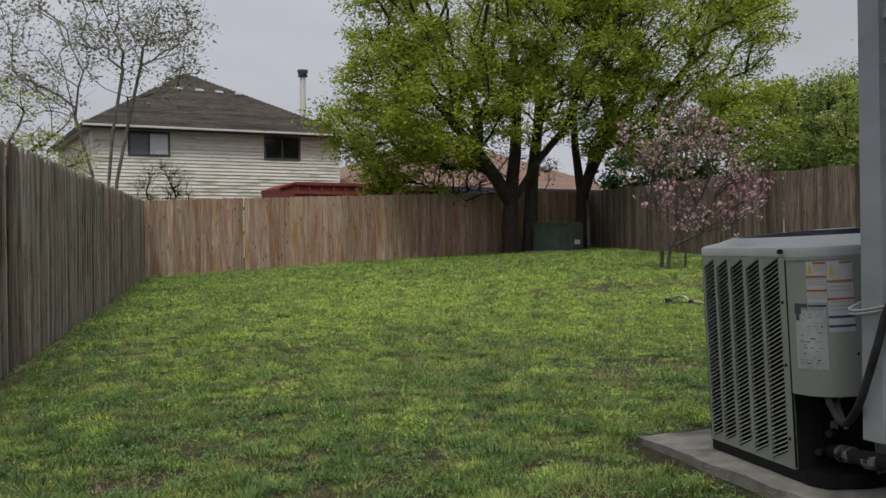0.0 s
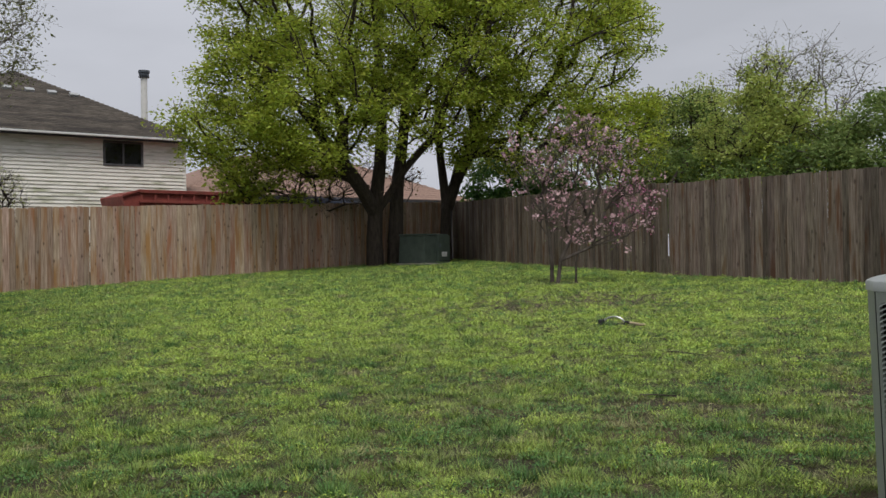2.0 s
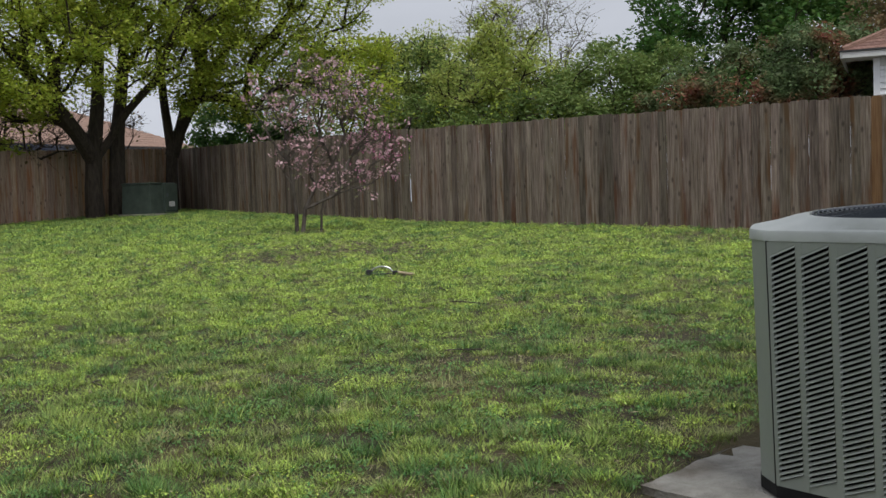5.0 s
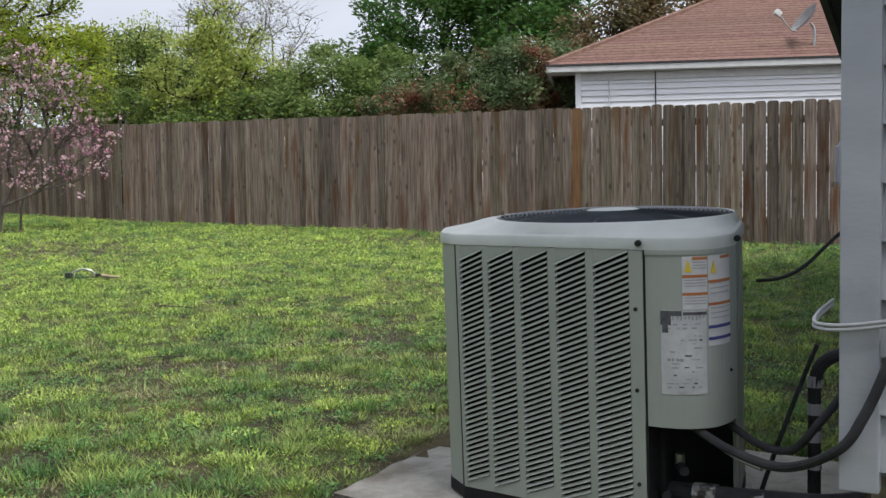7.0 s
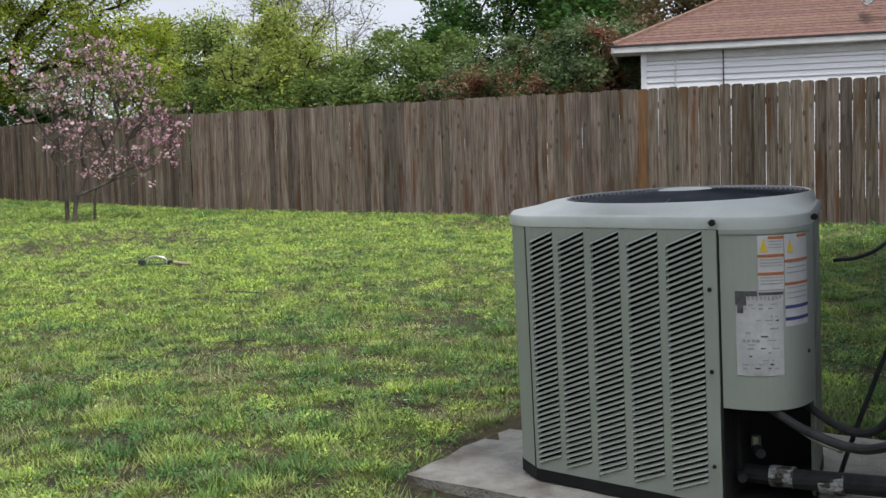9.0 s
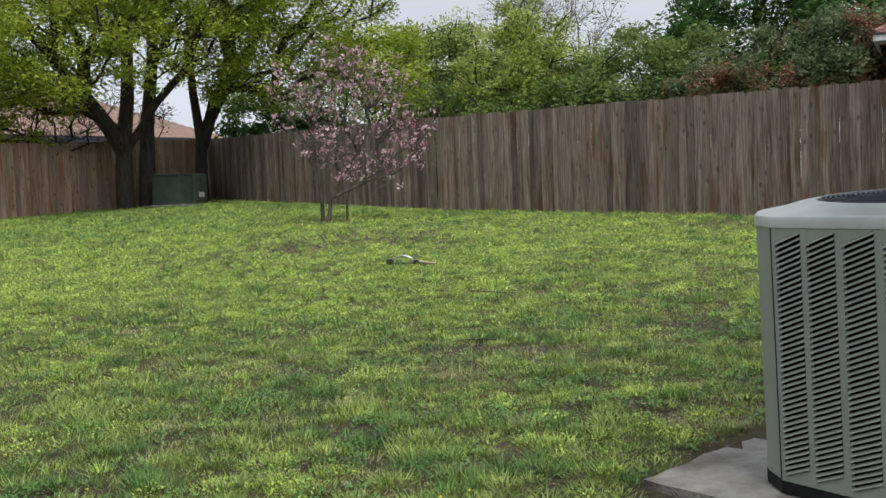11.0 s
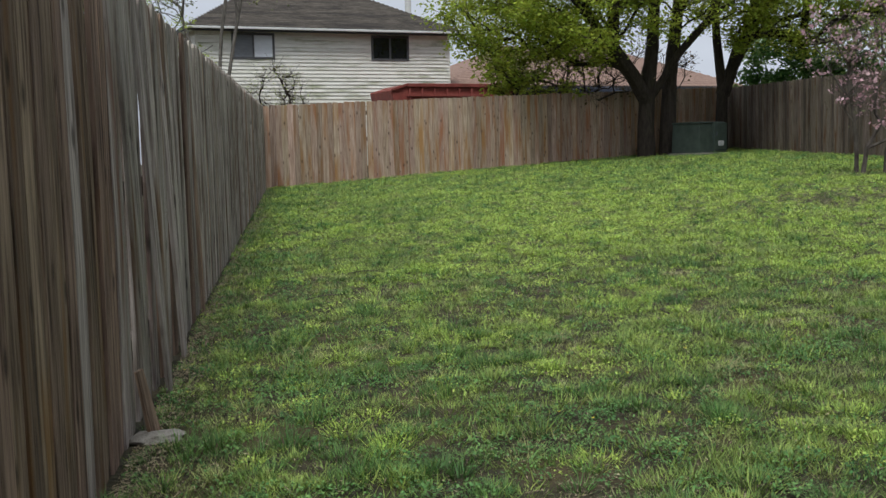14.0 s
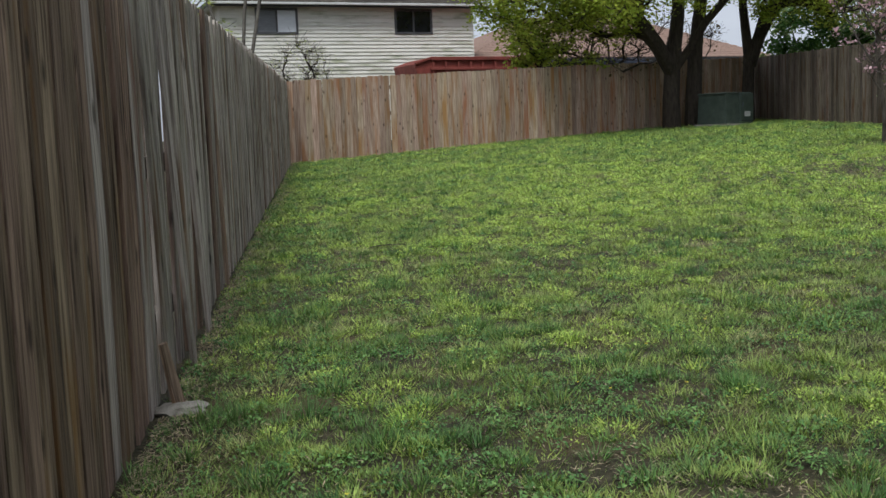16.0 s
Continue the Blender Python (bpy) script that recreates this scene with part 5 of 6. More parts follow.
tree("tree", "leafy yellow-green tree with dark forked trunk by the fence corner", "tree",
     [[gpt(14.0, 28.7, -0.1), (14.0, 28.7, 1.8), (14.0, 28.65, 2.7), (13.75, 28.5, 4.0), (13.6, 28.4, 5.6)],
      [(14.0, 28.65, 2.5), (14.25, 28.5, 3.3), (14.7, 28.1, 4.5), (15.3, 27.4, 5.6)]],
     [((15.6, 26.2, 7.4), (3.0, 2.8, 2.9)), ((16.6, 23.9, 6.2), (1.7, 1.5, 2.3)), ((15.2, 26.6, 4.7), (2.3, 2.0, 1.3)), ((16.7, 23.4, 4.2), (1.5, 1.3, 1.5)), ((13.8, 27.4, 9.4), (2.6, 2.5, 2.2)), ((16.9, 24.9, 8.6), (1.6, 1.6, 1.5)), ((14.3, 26.6, 3.9), (1.2, 1.0, 0.6))],
     450, 168, "spring", 0.054, None, stem_r=0.20, clump_r=0.5, r_tip=0.008, power=0.47, r_max=0.17, seed=14, twigs=2)
# low branches and sprouts between the fence and the trunks
tree("bush", "thin leafy sprouts growing behind the back fence", "bush",
     [[gpt(8.6, 28.6), (8.6, 28.6, 1.6), (8.4, 28.5, 2.4)], [gpt(9.2, 28.8), (9.3, 28.7, 2.4)], [gpt(8.1, 28.4), (7.8, 28.3, 2.5)]],
     [((8.4, 28.4, 3.1), (1.7, 0.8, 0.8)), ((7.4, 28.2, 3.3), (0.9, 0.7, 0.6))], 46, 60, "spring", 0.07, None, clump_r=0.42, r_tip=0.008, power=0.4, r_max=0.04, seed=5, twigs=2)
tree("bush", "dark evergreen shrub in the shade of the fence corner", "bush",
     [[gpt(16.6, 29.3), (16.6, 29.3, 1.6)]], [((16.5, 29.2, 2.9), (1.5, 1.3, 1.2)), ((17.9, 28.2, 2.7), (1.1, 1.0, 0.9))], 40, 189, "deep", 0.072, None, clump_r=0.5, r_max=0.06, seed=6)

tree("bush", "bare brown thicket of twigs between fence and clay roof", "bush",
     [[gpt(10.3, 29.3), (10.3, 29.3, 1.8)], [gpt(9.7, 29.1), (9.6, 29.1, 2.0)], [gpt(12.9, 30.2), (12.9, 30.2, 2.0)]],
     [((10.0, 29.0, 3.3), (1.3, 0.8, 0.8)), ((12.6, 29.9, 3.3), (1.2, 0.6, 0.7)), ((9.4, 28.3, 2.9), (1.7, 0.7, 0.7)), ((10.7, 28.2, 3.2), (0.8, 0.6, 0.7))], 80, 5, "bronze", 0.07, None, clump_r=0.5, r_tip=0.0045, power=0.42, r_max=0.05, seed=9, twigs=9)

# peach tree in blossom on the lawn
tree("peach_tree", "small multi-stemmed peach tree with sparse pink blossom", "tree",
     [[gpt(9.88, 16.85, -0.05), (9.87, 16.83, 0.9), (9.80, 16.80, 1.35), (9.72, 16.78, 1.75), (9.62, 16.75, 2.1)],
      [gpt(9.95, 16.78, -0.05), (10.0, 16.75, 0.95), (10.15, 16.6, 1.35), (10.35, 16.4, 1.7), (10.5, 16.2, 2.2)],
      [(10.0, 16.75, 0.95), (10.4, 16.3, 1.2), (10.8, 15.9, 1.35)],
      [gpt(10.22, 16.6, -0.05), (10.2, 16.55, 0.9), (10.25, 16.5, 1.2)]],
     [((9.5, 16.85, 2.55), (0.55, 0.5, 0.55)), ((10.1, 16.4, 2.85), (0.75, 0.65, 0.6)), ((10.75, 15.9, 2.6), (0.6, 0.5, 0.55)), ((10.85, 15.8, 1.75), (0.6, 0.5, 0.5)), ((10.5, 16.1, 1.35), (0.6, 0.5, 0.35)), ((9.9, 16.6, 1.9), (0.7, 0.6, 0.5))],
     105, 2, "bud", 0.035, None, bark="peach_bark", clump_r=0.36, r_tip=0.0038, power=0.46, r_max=0.028, stem_r=0.042, seed=21, twigs=4,
     extra=(("blossom", lambda p: (p[0] * 7.3 + p[2] * 3.1) % 1.0 < 0.66, 6, 0.05, 0.085), ("magenta", lambda p: p[0] > 10.55 and p[2] < 2.3 and (p[0] * 5.1) % 1 < 0.5, 4, 0.038, 0.12),
            ("bud", lambda p: p[2] > 2.2, 4, 0.045, 0.13)))

# bare spring trees behind the left corner
tree("tree", "slender pale-stemmed tree with sparse early leaf buds", "tree",
     [[gpt(0.15, 30.8), (0.15, 30.8, 2.6), (0.3, 30.7, 4.4), (0.6, 30.6, 6.2)], [gpt(0.35, 31.0), (0.4, 31.0, 3.0), (0.75, 31.0, 4.8), (1.1, 31.0, 6.4)],
      [gpt(-0.1, 30.9), (-0.25, 30.9, 3.2), (-0.7, 30.8, 4.8), (-1.1, 30.7, 6.6)]],
     [((-1.2, 30.7, 7.0), (1.7, 1.4, 2.0)), ((1.3, 30.8, 7.2), (1.7, 1.4, 1.9)), ((0.0, 30.8, 8.2), (2.2, 1.6, 1.7)), ((2.2, 30.9, 6.9), (0.8, 0.8, 0.9)), ((-2.2, 30.6, 5.2), (1.1, 1.0, 1.2))],
     185, 30, "bud", 0.058, None, bark="pale_bark", clump_r=0.6, r_tip=0.0036, power=0.43, r_max=0.06, seed=31, twigs=6)
tree("bush", "bare twiggy bush with a few buds", "bush",
     [[gpt(1.5, 29.6), (1.45, 29.6, 1.5), (1.3, 29.6, 2.3)], [gpt(1.7, 29.7), (1.75, 29.7, 1.7), (1.85, 29.7, 2.4)], [gpt(1.9, 29.6), (2.0, 29.6, 1.8)]],
     [((1.6, 29.6, 2.7), (0.75, 0.6, 0.85)), ((2.1, 29.6, 2.4), (0.45, 0.4, 0.6)), ((1.2, 29.6, 2.4), (0.4, 0.4, 0.7))],
     56, 12, "fresh", 0.03, None, clump_r=0.4, r_tip=0.0038, power=0.42, r_max=0.025, seed=33, twigs=9)
tree("tree", "yellow-green early leafing tree behind the old grey fence", "tree",
     [[gpt(-2.6, 27.5), (-2.6, 27.5, 2.2), (-2.4, 27.4, 3.4)]], [((-2.3, 27.4, 4.0), (1.6, 1.5, 1.3)), ((-1.1, 27.6, 3.3), (0.9, 1.0, 0.7)), ((-3.8, 26.8, 4.6), (1.5, 1.4, 1.6))],
     70, 96, "fresh", 0.045, None, clump_r=0.45, r_tip=0.008, power=0.45, r_max=0.1, seed=35, twigs=3)

# the row of trees and hedges behind the right fence
tree("tree", "tall half-leafed tree with bare upper twigs", "tree",
     [[gpt(18.9, 20.2), (18.9, 20.2, 2.4), (18.8, 20.1, 3.6), (18.7, 20.1, 4.6)], [gpt(19.3, 19.6), (19.3, 19.5, 2.8), (19.5, 19.2, 4.4)]],
     [((18.6, 20.3, 4.9), (1.1, 1.1, 1.6)), ((19.5, 19.1, 4.7), (1.1, 1.1, 1.5)), ((18.9, 19.7, 5.6), (0.9, 0.9, 0.9))], 130, 9, "bud", 0.045, None, bark="pale_bark", clump_r=0.5, r_tip=0.0028, power=0.42, r_max=0.05, seed=41, twigs=8)
tree("tree", "bright yellow-green young tree behind the fence", "tree",
     [[gpt(17.6, 20.2), (17.6, 20.2, 2.2), (17.7, 20.1, 3.4)]], [((17.8, 20.0, 3.9), (1.7, 1.3, 1.1)), ((18.4, 18.8, 3.7), (1.3, 1.2, 1.2)), ((18.3, 19.6, 5.0), (1.0, 1.0, 0.9))],
     100, 189, "fresh", 0.051, None, clump_r=0.42, r_tip=0.009, power=0.45, r_max=0.1, seed=43, twigs=2)
tree("tree", "mid-green leafy tree in the row behind the fence", "tree",
     [[gpt(19.9, 24.6), (19.9, 24.6, 2.4), (20.0, 24.5, 4.0)]], [((20.0, 24.5, 4.6), (1.7, 1.7, 1.7)), ((20.8, 23.0, 3.8), (1.5, 1.5, 1.5)), ((18.9, 24.0, 3.0), (1.4, 1.4, 1.2))],
     120, 189, "dull", 0.06, None, clump_r=0.5, r_max=0.14, seed=45, twigs=2,
     extra=(("fresh", lambda p: p[2] > 3.6, 52, 0.058, 0.5),))
tree("bush", "dense dull-green shrubs growing above the fence top", "bush",
     [[gpt(17.4, 22.4), (17.4, 22.4, 1.8)], [gpt(17.0, 19.6), (17.0, 19.6, 1.7)]], [((17.4, 22.2, 2.6), (1.2, 1.6, 1.1)), ((17.2, 19.4, 2.4), (1.0, 1.8, 0.9)), ((17.6, 17.9, 2.6), (1.0, 1.3, 1.0))],
     90, 189, "dull", 0.054, None, clump_r=0.42, r_max=0.06, seed=47, twigs=1, extra=(("spring", lambda p: (p[1] * 3.7) % 1 < 0.3, 28, 0.055, 0.35),))
tree("bush", "dense dark green rounded evergreen behind the fence", "bush",
     [[gpt(18.4, 16.9), (18.4, 16.9, 2.0)]], [((18.6, 16.8, 3.1), (1.5, 1.6, 1.35)), ((19.2, 15.6, 3.2), (1.2, 1.2, 1.15)), ((18.0, 16.0, 2.4), (1.0, 1.5, 0.9))],
     130, 231, "dull", 0.051, None, clump_r=0.38, r_max=0.08, seed=49)
tree("hedge", "photinia hedge with dark green and new red leaves", "hedge",
     [[gpt(17.0, 13.6), (17.0, 13.6, 1.6)], [gpt(17.6, 11.9), (17.6, 11.9, 1.7)], [gpt(17.9, 10.9), (17.9, 10.9, 1.6)]],
     [((17.0, 13.6, 2.75), (0.8, 0.9, 0.8)), ((17.4, 12.5, 3.0), (0.9, 1.0, 0.9)), ((17.9, 11.3, 3.2), (0.8, 1.0, 0.95)), ((18.4, 10.6, 2.9), (0.6, 0.7, 1.0))],
     120, 252, "photinia", 0.045, None, clump_r=0.34, r_max=0.05, seed=51)
tree("tree", "large deep green tree rising behind the hedge", "tree",
     [[gpt(27.6, 18.6), (27.6, 18.6, 2.6), (27.6, 18.5, 4.6)]], [((27.4, 19.4, 6.2), (2.4, 2.4, 2.2)), ((28.6, 17.4, 7.2), (2.8, 2.8, 2.9)), ((27.8, 16.2, 5.2), (2.2, 2.2, 1.8)), ((26.6, 20.8, 5.6), (1.2, 1.2, 0.9)), ((27.0, 17.6, 3.6), (1.8, 2.6, 1.5))],
     190, 252, "deep", 0.09, None, clump_r=0.75, r_max=0.25, seed=53)
tree("tree", "bronze-leafed tree standing behind the white house", "tree",
     [[gpt(26.5, 11.8), (26.5, 11.8, 2.6), (26.5, 11.7, 4.2)]], [((25.8, 12.6, 4.9), (1.7, 1.7, 1.6)), ((26.8, 10.8, 6.0), (2.2, 2.2, 2.0)), ((25.0, 13.3, 3.9), (1.1, 1.1, 1.2))],
     110, 210, "bronze", 0.072, None, clump_r=0.6, r_max=0.2, seed=55)
tree("tree", "distant deep green trees closing the view past the corner", "tree",
     [[gpt(22.5, 34.0), (22.5, 34.0, 3.0)]], [((22.5, 34.0, 4.4), (2.8, 2.4, 2.4)), ((20.2, 35.0, 3.6), (1.8, 1.6, 1.6)), ((26.0, 31.0, 4.6), (2.6, 2.4, 2.6))],
     90, 147, "dull", 0.102, None, clump_r=0.75, r_max=0.2, seed=57)


# ---- grass ----
def yard_mask(x, y):
    left = x > (0.0996 * y - 1.574) / 0.995 + 0.03
    right = x < np.where(y < 17.0, 12.66, 12.67 + (y - 17.0) * 0.1745)
    far = y < 24.72 + 0.3575 * x
    pad = ~((x > 2.2) & (x < 3.55) & (y > 2.6) & (y < 4.33 - 0.09 * (3.5 - x)))
    house = ~((x > 2.2) & (y < 2.68))
    stone = (x + 0.85) ** 2 / 0.02 + (y - 6.22) ** 2 / 0.012 > 1
    return left & right & far & pad & house & stone


def smooth_noise(x, y, cell, seed):
    rng = np.random.default_rng(seed)
    g = rng.random((96, 96))
    u, v = x / cell + 40, y / cell + 40
    i, j = np.floor(u).astype(int), np.floor(v).astype(int)
    a, b = u - i, v - j
    a, b = a * a * (3 - 2 * a), b * b * (3 - 2 * b)
    i, j = i % 95, j % 95
    return (g[i, j] * (1 - a) + g[i + 1, j] * a) * (1 - b) + (g[i, j + 1] * (1 - a) + g[i + 1, j + 1] * a) * b


def worn(x, y):
    """Trodden brownish places: by the sprinkler, along the fence, round the peach tree."""
    edge = 0.65 + 0.7 * smooth_noise(x, y, 0.45, 4)
    return np.clip(edge * (np.exp(-(((x - 7.7) / 2.4) ** 2 + ((y - 13.0) / 1.5) ** 2)) + 0.7 * np.exp(-(((x - 11.4) / 1.2) ** 2 + ((y - 9.4) / 1.4) ** 2))
                           + 0.8 * np.exp(-(((x - 9.9) / 0.9) ** 2 + ((y - 16.6) / 0.8) ** 2)) + 0.7 * np.exp(-(((x + 0.95) / 0.3) ** 2 + ((y - 5.1) / 0.7) ** 2))), 0, 1)


def cover(x, y):
    """How well the lawn grows: thin places, thick clumps."""
    n = 0.3 * smooth_noise(x, y, 1.5, 1) + 0.35 * smooth_noise(x, y, 0.5, 2) + 0.35 * smooth_noise(x, y, 0.2, 3)
    return np.clip((n - 0.16) * 4.2, 0, 1) * (1 - 0.7 * worn(x, y))


def scatter(rng, n, near, fall=1.5):
    """Random places on the lawn, thicker towards the house."""
    a = rng.uniform(-0.22, 1.42, n)
    k = 2.0 - fall
    r = (near ** k + rng.random(n) * (33.0 ** k - near ** k)) ** (1 / k)
    return -0.35 + r * np.sin(a), 1.2 + r * np.cos(a)


def blades(name, label, n, near, height, width, material, seed, lean=0.5):
    rng = np.random.default_rng(seed)
    x, y = scatter(rng, n, near)
    # blades stand in tufts
    x = x + rng.normal(0, 0.02, n)
    keep = yard_mask(x, y) & (rng.random(n) < (0.3 + 0.7 * cover(x, y)) * (1 - 0.5 * worn(x, y)))
    keep &= rng.random(n) < np.clip(2.6 * smooth_noise(x, y, 0.16, 23) - 0.25, 0.12, 1)
    x, y = x[keep], y[keep]
    n = len(x)
    z = land_z(x, y) - 0.006
    far = 1 + np.clip((np.hypot(x, y - 1.5) - 3) / 7.0, 0, 3.2)
    clump = 0.6 * smooth_noise(x, y, 0.12, 21) + 0.4 * smooth_noise(x, y, 0.3, 22)
    h = height * np.minimum(rng.gamma(7, 1 / 7, n), 1.7) * (0.5 + 0.6 * cover(x, y)) * (0.2 + 3.2 * clump ** 2)
    w = width * far * rng.uniform(0.7, 1.3, n)
    a = rng.uniform(0, 2 * math.pi, n)
    t = np.stack([np.cos(a), np.sin(a), np.zeros(n)], 1)
    b = rng.uniform(0, 2 * math.pi, n)
    ln = np.abs(rng.normal(0, lean, n)) + 0.15
    d = np.stack([np.cos(b) * ln, np.sin(b) * ln, np.ones(n)], 1)
    d /= np.linalg.norm(d, axis=1, keepdims=True)
    d2 = np.stack([np.cos(b) * ln * 2.4, np.sin(b) * ln * 2.4, np.full(n, 0.75)], 1)
    d2 /= np.linalg.norm(d2, axis=1, keepdims=True)
    p = np.stack([x, y, z], 1)
    m = p + d * (h * 0.55)[:, None]
    tip = m + d2 * (h * 0.5)[:, None]
    hw = t * (w * 0.5)[:, None]
    tip = 0.3 * m + 0.7 * tip + (m - p) * 0.25
    poly = np.stack([p - hw, p + hw, tip], 1)
    ob = new(name, polys_mesh(name, poly, 3, material))
    tagged(ob, label, "grass", kind="stuff")


def lawn_clumps(seed):
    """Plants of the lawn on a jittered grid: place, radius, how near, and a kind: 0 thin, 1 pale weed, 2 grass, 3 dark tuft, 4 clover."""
    rng = np.random.default_rng(seed)
    step = 0.105
    gx, gy = np.meshgrid(np.arange(-2.2, 15.2, step), np.arange(-2.6, 30.2, step))
    x, y = gx.ravel() + rng.uniform(-0.06, 0.06, gx.size), gy.ravel() + rng.uniform(-0.06, 0.06, gx.size)
    ok = yard_mask(x, y)
    x, y = x[ok], y[ok]
    n = len(x)
    dist = np.hypot(x + 0.4, y - 1.6)
    # Light falloff put into the plant mix: paler mid-lawn, darker near and left.
    mid_light = np.exp(-(((x - 6.0) / 5.5) ** 2 + ((y - 12.0) / 6.5) ** 2))
    near_shade = np.clip(1.15 - (x + 1.6) / 2.6, 0, 1) + np.clip((9.0 - y) / 5, 0, 1)
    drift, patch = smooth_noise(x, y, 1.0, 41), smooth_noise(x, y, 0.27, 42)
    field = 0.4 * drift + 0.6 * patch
    # Noise terms are the lawn's own patches; the two masks add painted brightness.
    pale = 0.14 + 0.46 * mid_light - 0.2 * np.clip(near_shade, 0, 1) + 0.9 * (field - 0.5)
    dark = 0.14 + 0.20 * near_shade + 0.8 * (smooth_noise(x, y, 0.3, 43) - 0.52)
    clover = 0.05 + 0.26 * near_shade + 0.9 * (smooth_noise(x, y, 0.35, 44) - 0.5)
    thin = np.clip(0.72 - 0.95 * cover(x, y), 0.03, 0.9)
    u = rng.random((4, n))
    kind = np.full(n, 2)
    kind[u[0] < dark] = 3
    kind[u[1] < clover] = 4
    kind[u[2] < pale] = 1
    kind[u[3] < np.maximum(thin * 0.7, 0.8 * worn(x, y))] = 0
    radius = rng.uniform(0.03, 0.085, n) * (0.75 + 0.5 * cover(x, y))
    return x, y, radius, dist, kind


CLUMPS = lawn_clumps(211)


def clump_points(rng, kinds, count, most=2.0, least=0.4):
    """Places of single leaves in the clumps of some kinds: clump number, offset, share of the radius, coarseness with distance."""
    x, y, radius, dist, kind = CLUMPS
    pick = np.flatnonzero(np.isin(kind, kinds))
    reps = np.maximum(4, (count * np.clip(8.5 / dist[pick], least, most) * (radius[pick] / 0.06) ** 1.3 * np.where(y[pick] < 3.0, 0.5, 1.0)).astype(int))
    k = np.repeat(pick, reps)
    n = len(k)
    q = np.sqrt(rng.random(n))
    a = rng.uniform(0, 2 * math.pi, n)
    px, py = x[k] + radius[k] * q * np.cos(a), y[k] + radius[k] * q * np.sin(a)
    coarse = np.clip(dist[k] / 8.5, 0.75, 2.4) ** 0.75
    ok = yard_mask(px, py)
    return px[ok], py[ok], q[ok], a[ok], coarse[ok], k[ok]


def grass_tufts(label, kinds, count, height, width, material, seed, splay=0.9):
    """Tufts of blades that rise from one root and bend outward, tallest in the middle."""
    rng = np.random.default_rng(seed)
    px, py, q, a, coarse, k = clump_points(rng, kinds, count)
    n = len(px)
    tall = np.random.default_rng(seed + 1).uniform(0.4, 1.75, len(CLUMPS[0]))[k]
    h = height * tall * (1.05 - 0.5 * q * q) * rng.uniform(0.6, 1.25, n) * coarse ** 0.3
    w = width * coarse * rng.uniform(0.7, 1.3, n)
    b = a + rng.normal(0, 0.7, n)
    ln = splay * (0.2 + q) * rng.uniform(0.5, 1.3, n)
    t = np.stack([-np.sin(b), np.cos(b), np.zeros(n)], 1) * (w * 0.5)[:, None]
    p = np.stack([px, py, land_z(px, py) - 0.006], 1)
    tip = p + np.stack([np.cos(b) * ln * h, np.sin(b) * ln * h, h], 1)
    tagged(new("grass", polys_mesh("grass", np.stack([p - t, p + t, tip], 1), 3, material)), label, "grass", kind="stuff")


def leafy_weeds(label, kinds, count, height, size, material, seed):
    """Low cushions of small oval leaves, domed in the middle."""
    rng = np.random.default_rng(seed)
    px, py, q, a, coarse, k = clump_points(rng, kinds, count, 1.8, 0.42)
    n = len(px)
    tall = np.random.default_rng(seed + 1).uniform(0.4, 1.7, len(CLUMPS[0]))[k]
    z = land_z(px, py) + height * tall * (1.05 - 0.75 * q * q) * rng.uniform(0.45, 1.1, n) * coarse ** 0.3
    s = size * coarse * rng.uniform(0.6, 1.4, n)
    b = a + rng.normal(0, 1.0, n)
    tilt = rng.normal(0.15 - 0.5 * q, 0.45, n)
    u = np.stack([np.cos(b), np.sin(b), tilt], 1) * s[:, None]
    v = np.stack([-np.sin(b), np.cos(b), rng.normal(0, 0.4, n)], 1) * (s * 0.6)[:, None]
    p = np.stack([px, py, z], 1)
    tagged(new("weeds", polys_mesh("weeds", np.stack([p - u, p + v - u * 0.1, p + u, p - v - u * 0.1], 1), 4, material)), label, "weeds", kind="stuff")


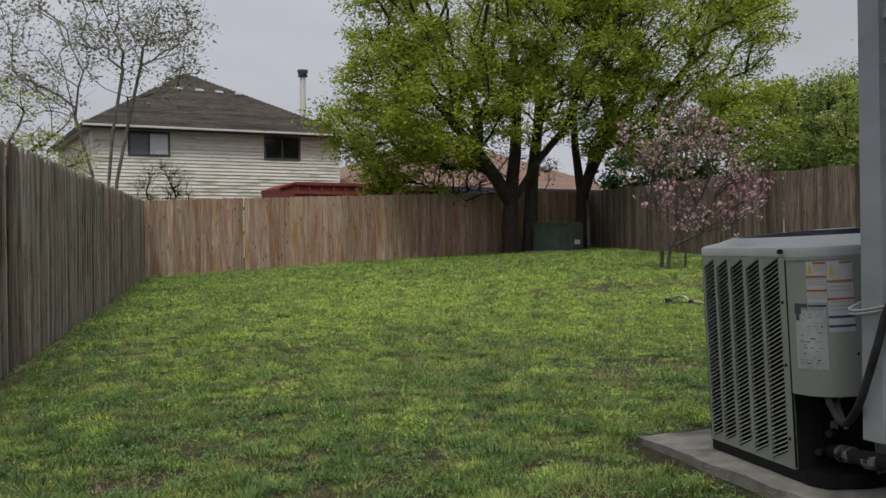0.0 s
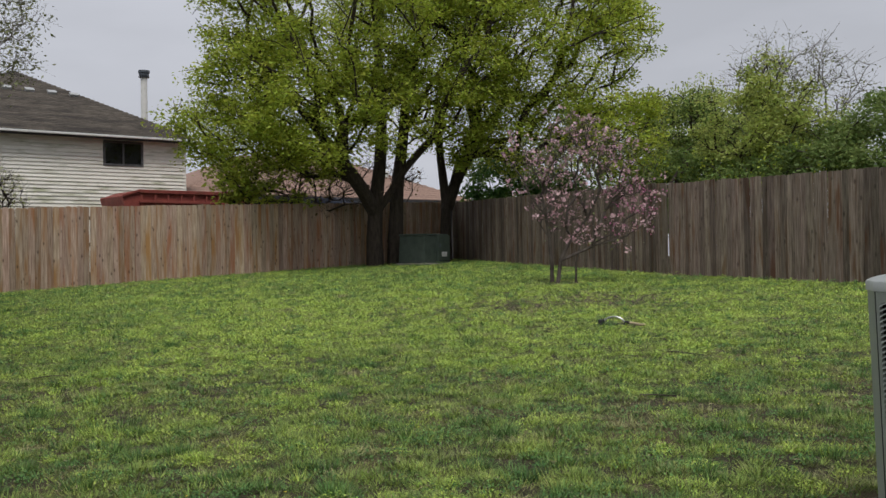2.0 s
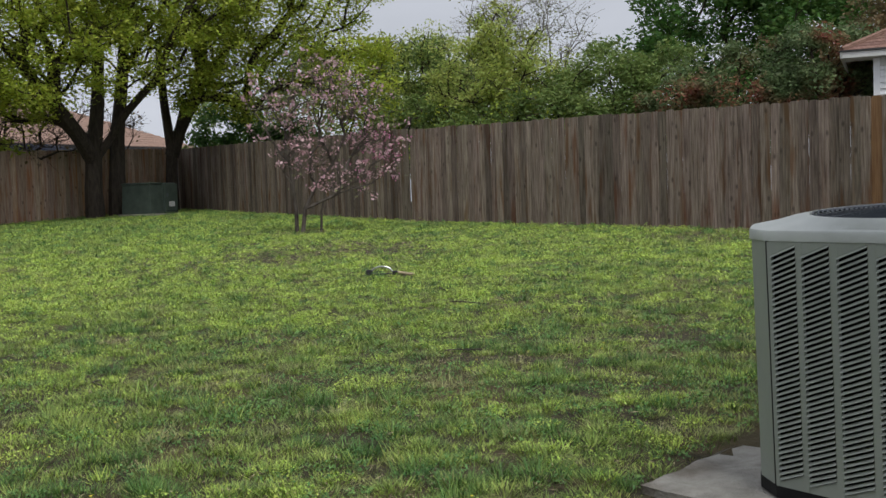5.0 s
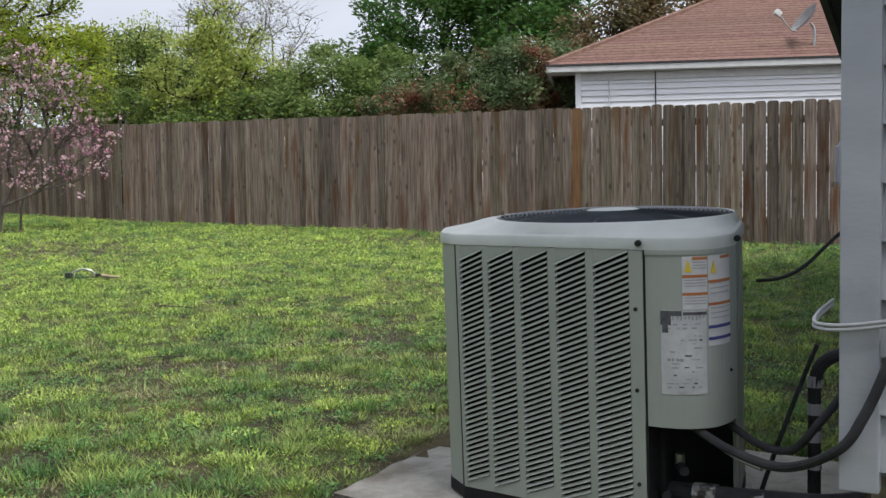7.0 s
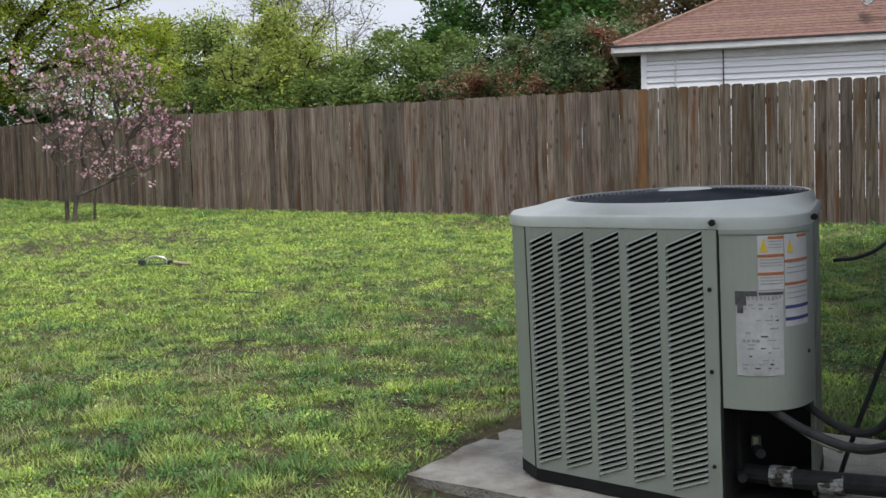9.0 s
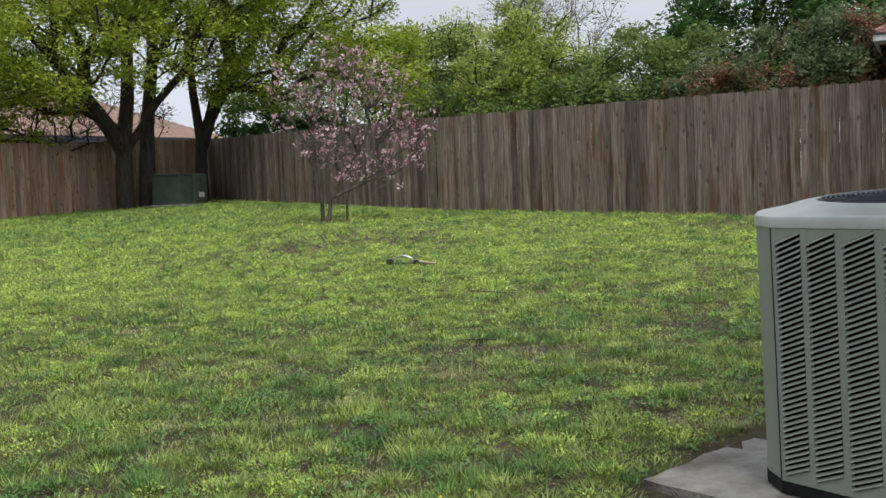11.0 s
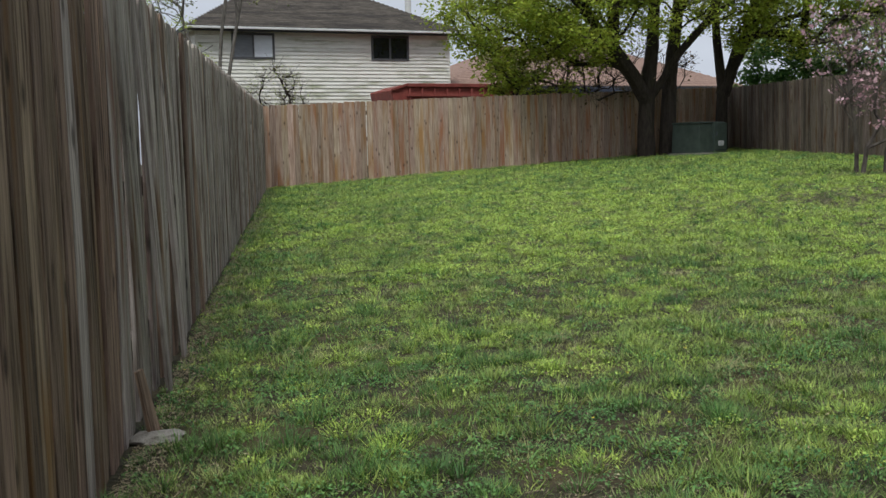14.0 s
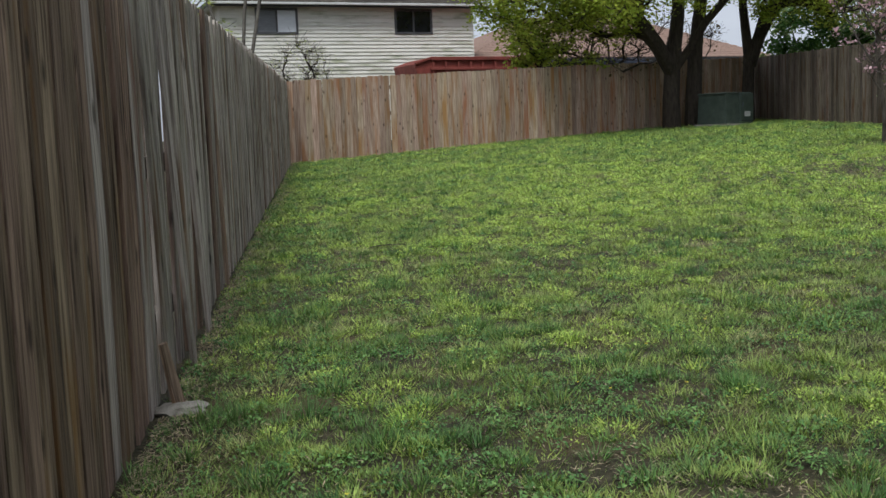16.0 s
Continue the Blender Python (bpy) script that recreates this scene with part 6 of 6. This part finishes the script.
blades("grass", "short thin green turf between the tufts", 560000, 2.4, 0.028, 0.0048, MAT["blade"], 101, 0.85)
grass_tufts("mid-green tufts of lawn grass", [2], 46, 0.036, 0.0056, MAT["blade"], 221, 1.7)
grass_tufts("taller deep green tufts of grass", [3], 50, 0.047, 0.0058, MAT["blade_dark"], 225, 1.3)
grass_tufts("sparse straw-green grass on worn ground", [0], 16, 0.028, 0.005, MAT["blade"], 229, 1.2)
grass_tufts("pale yellow-green lawn grass, massed mid-lawn for brightness", [1], 36, 0.034, 0.0056, MAT["weed_pale"], 228, 1.8)
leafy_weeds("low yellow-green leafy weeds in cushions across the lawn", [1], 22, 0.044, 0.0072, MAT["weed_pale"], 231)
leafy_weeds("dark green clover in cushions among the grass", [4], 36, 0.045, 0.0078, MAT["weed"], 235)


def litter(n, seed):
    rng = np.random.default_rng(seed)
    x, y = scatter(rng, n, 3.0)
    x[: n // 16] = (0.0996 * y[: n // 16] - 1.574) / 0.995 + np.abs(rng.normal(0, 0.09, n // 16)) + 0.04
    keep = yard_mask(x, y) & (rng.random(n) < 0.75 - 0.6 * cover(x, y) + 0.8 * worn(x, y))
    keep[: n // 16] = yard_mask(x[: n // 16], y[: n // 16])
    x, y = x[keep], y[keep]
    n = len(x)
    z = land_z(x, y) + rng.uniform(0.004, 0.022, n)
    far = 1 + np.clip((np.hypot(x, y - 2) - 4) / 14, 0, 1.5)
    a = rng.uniform(0, 2 * math.pi, n)
    ln, w = rng.uniform(0.008, 0.04, n) * far, rng.uniform(0.0007, 0.0024, n) * far
    u = np.stack([np.cos(a), np.sin(a), rng.normal(0, 0.25, n)], 1) * ln[:, None] * 0.5
    v = np.stack([-np.sin(a), np.cos(a), rng.normal(0, 0.3, n)], 1) * w[:, None]
    p = np.stack([x, y, z], 1)
    tagged(new("thatch", polys_mesh("thatch", np.stack([p - u, p + v, p + u, p - v], 1), 4, MAT["dry"])), "dry straw-coloured thatch between the grass", "thatch", kind="stuff")


litter(260000, 109)


def flowers(n, seed):
    rng = np.random.default_rng(seed)
    x, y = scatter(rng, n, 3.0)
    k = smooth_noise(x, y, 1.1, 12)
    keep = yard_mask(x, y) & (k > 0.6)
    x, y = x[keep], y[keep]
    z = land_z(x, y) + rng.uniform(0.03, 0.06, len(x))
    a = np.arange(6) * math.pi / 3
    r = 0.007
    poly = np.stack([np.stack([x + r * math.cos(t), y + r * math.sin(t), z + 0.002 * math.cos(2 * t)], 1) for t in a], 1)
    tagged(new("yellow_flowers", polys_mesh("yellow_flowers", poly, 6, MAT["yellow_flower"])), "tiny yellow flowers dotted in the lawn", "flowers", kind="stuff")


flowers(500, 113)
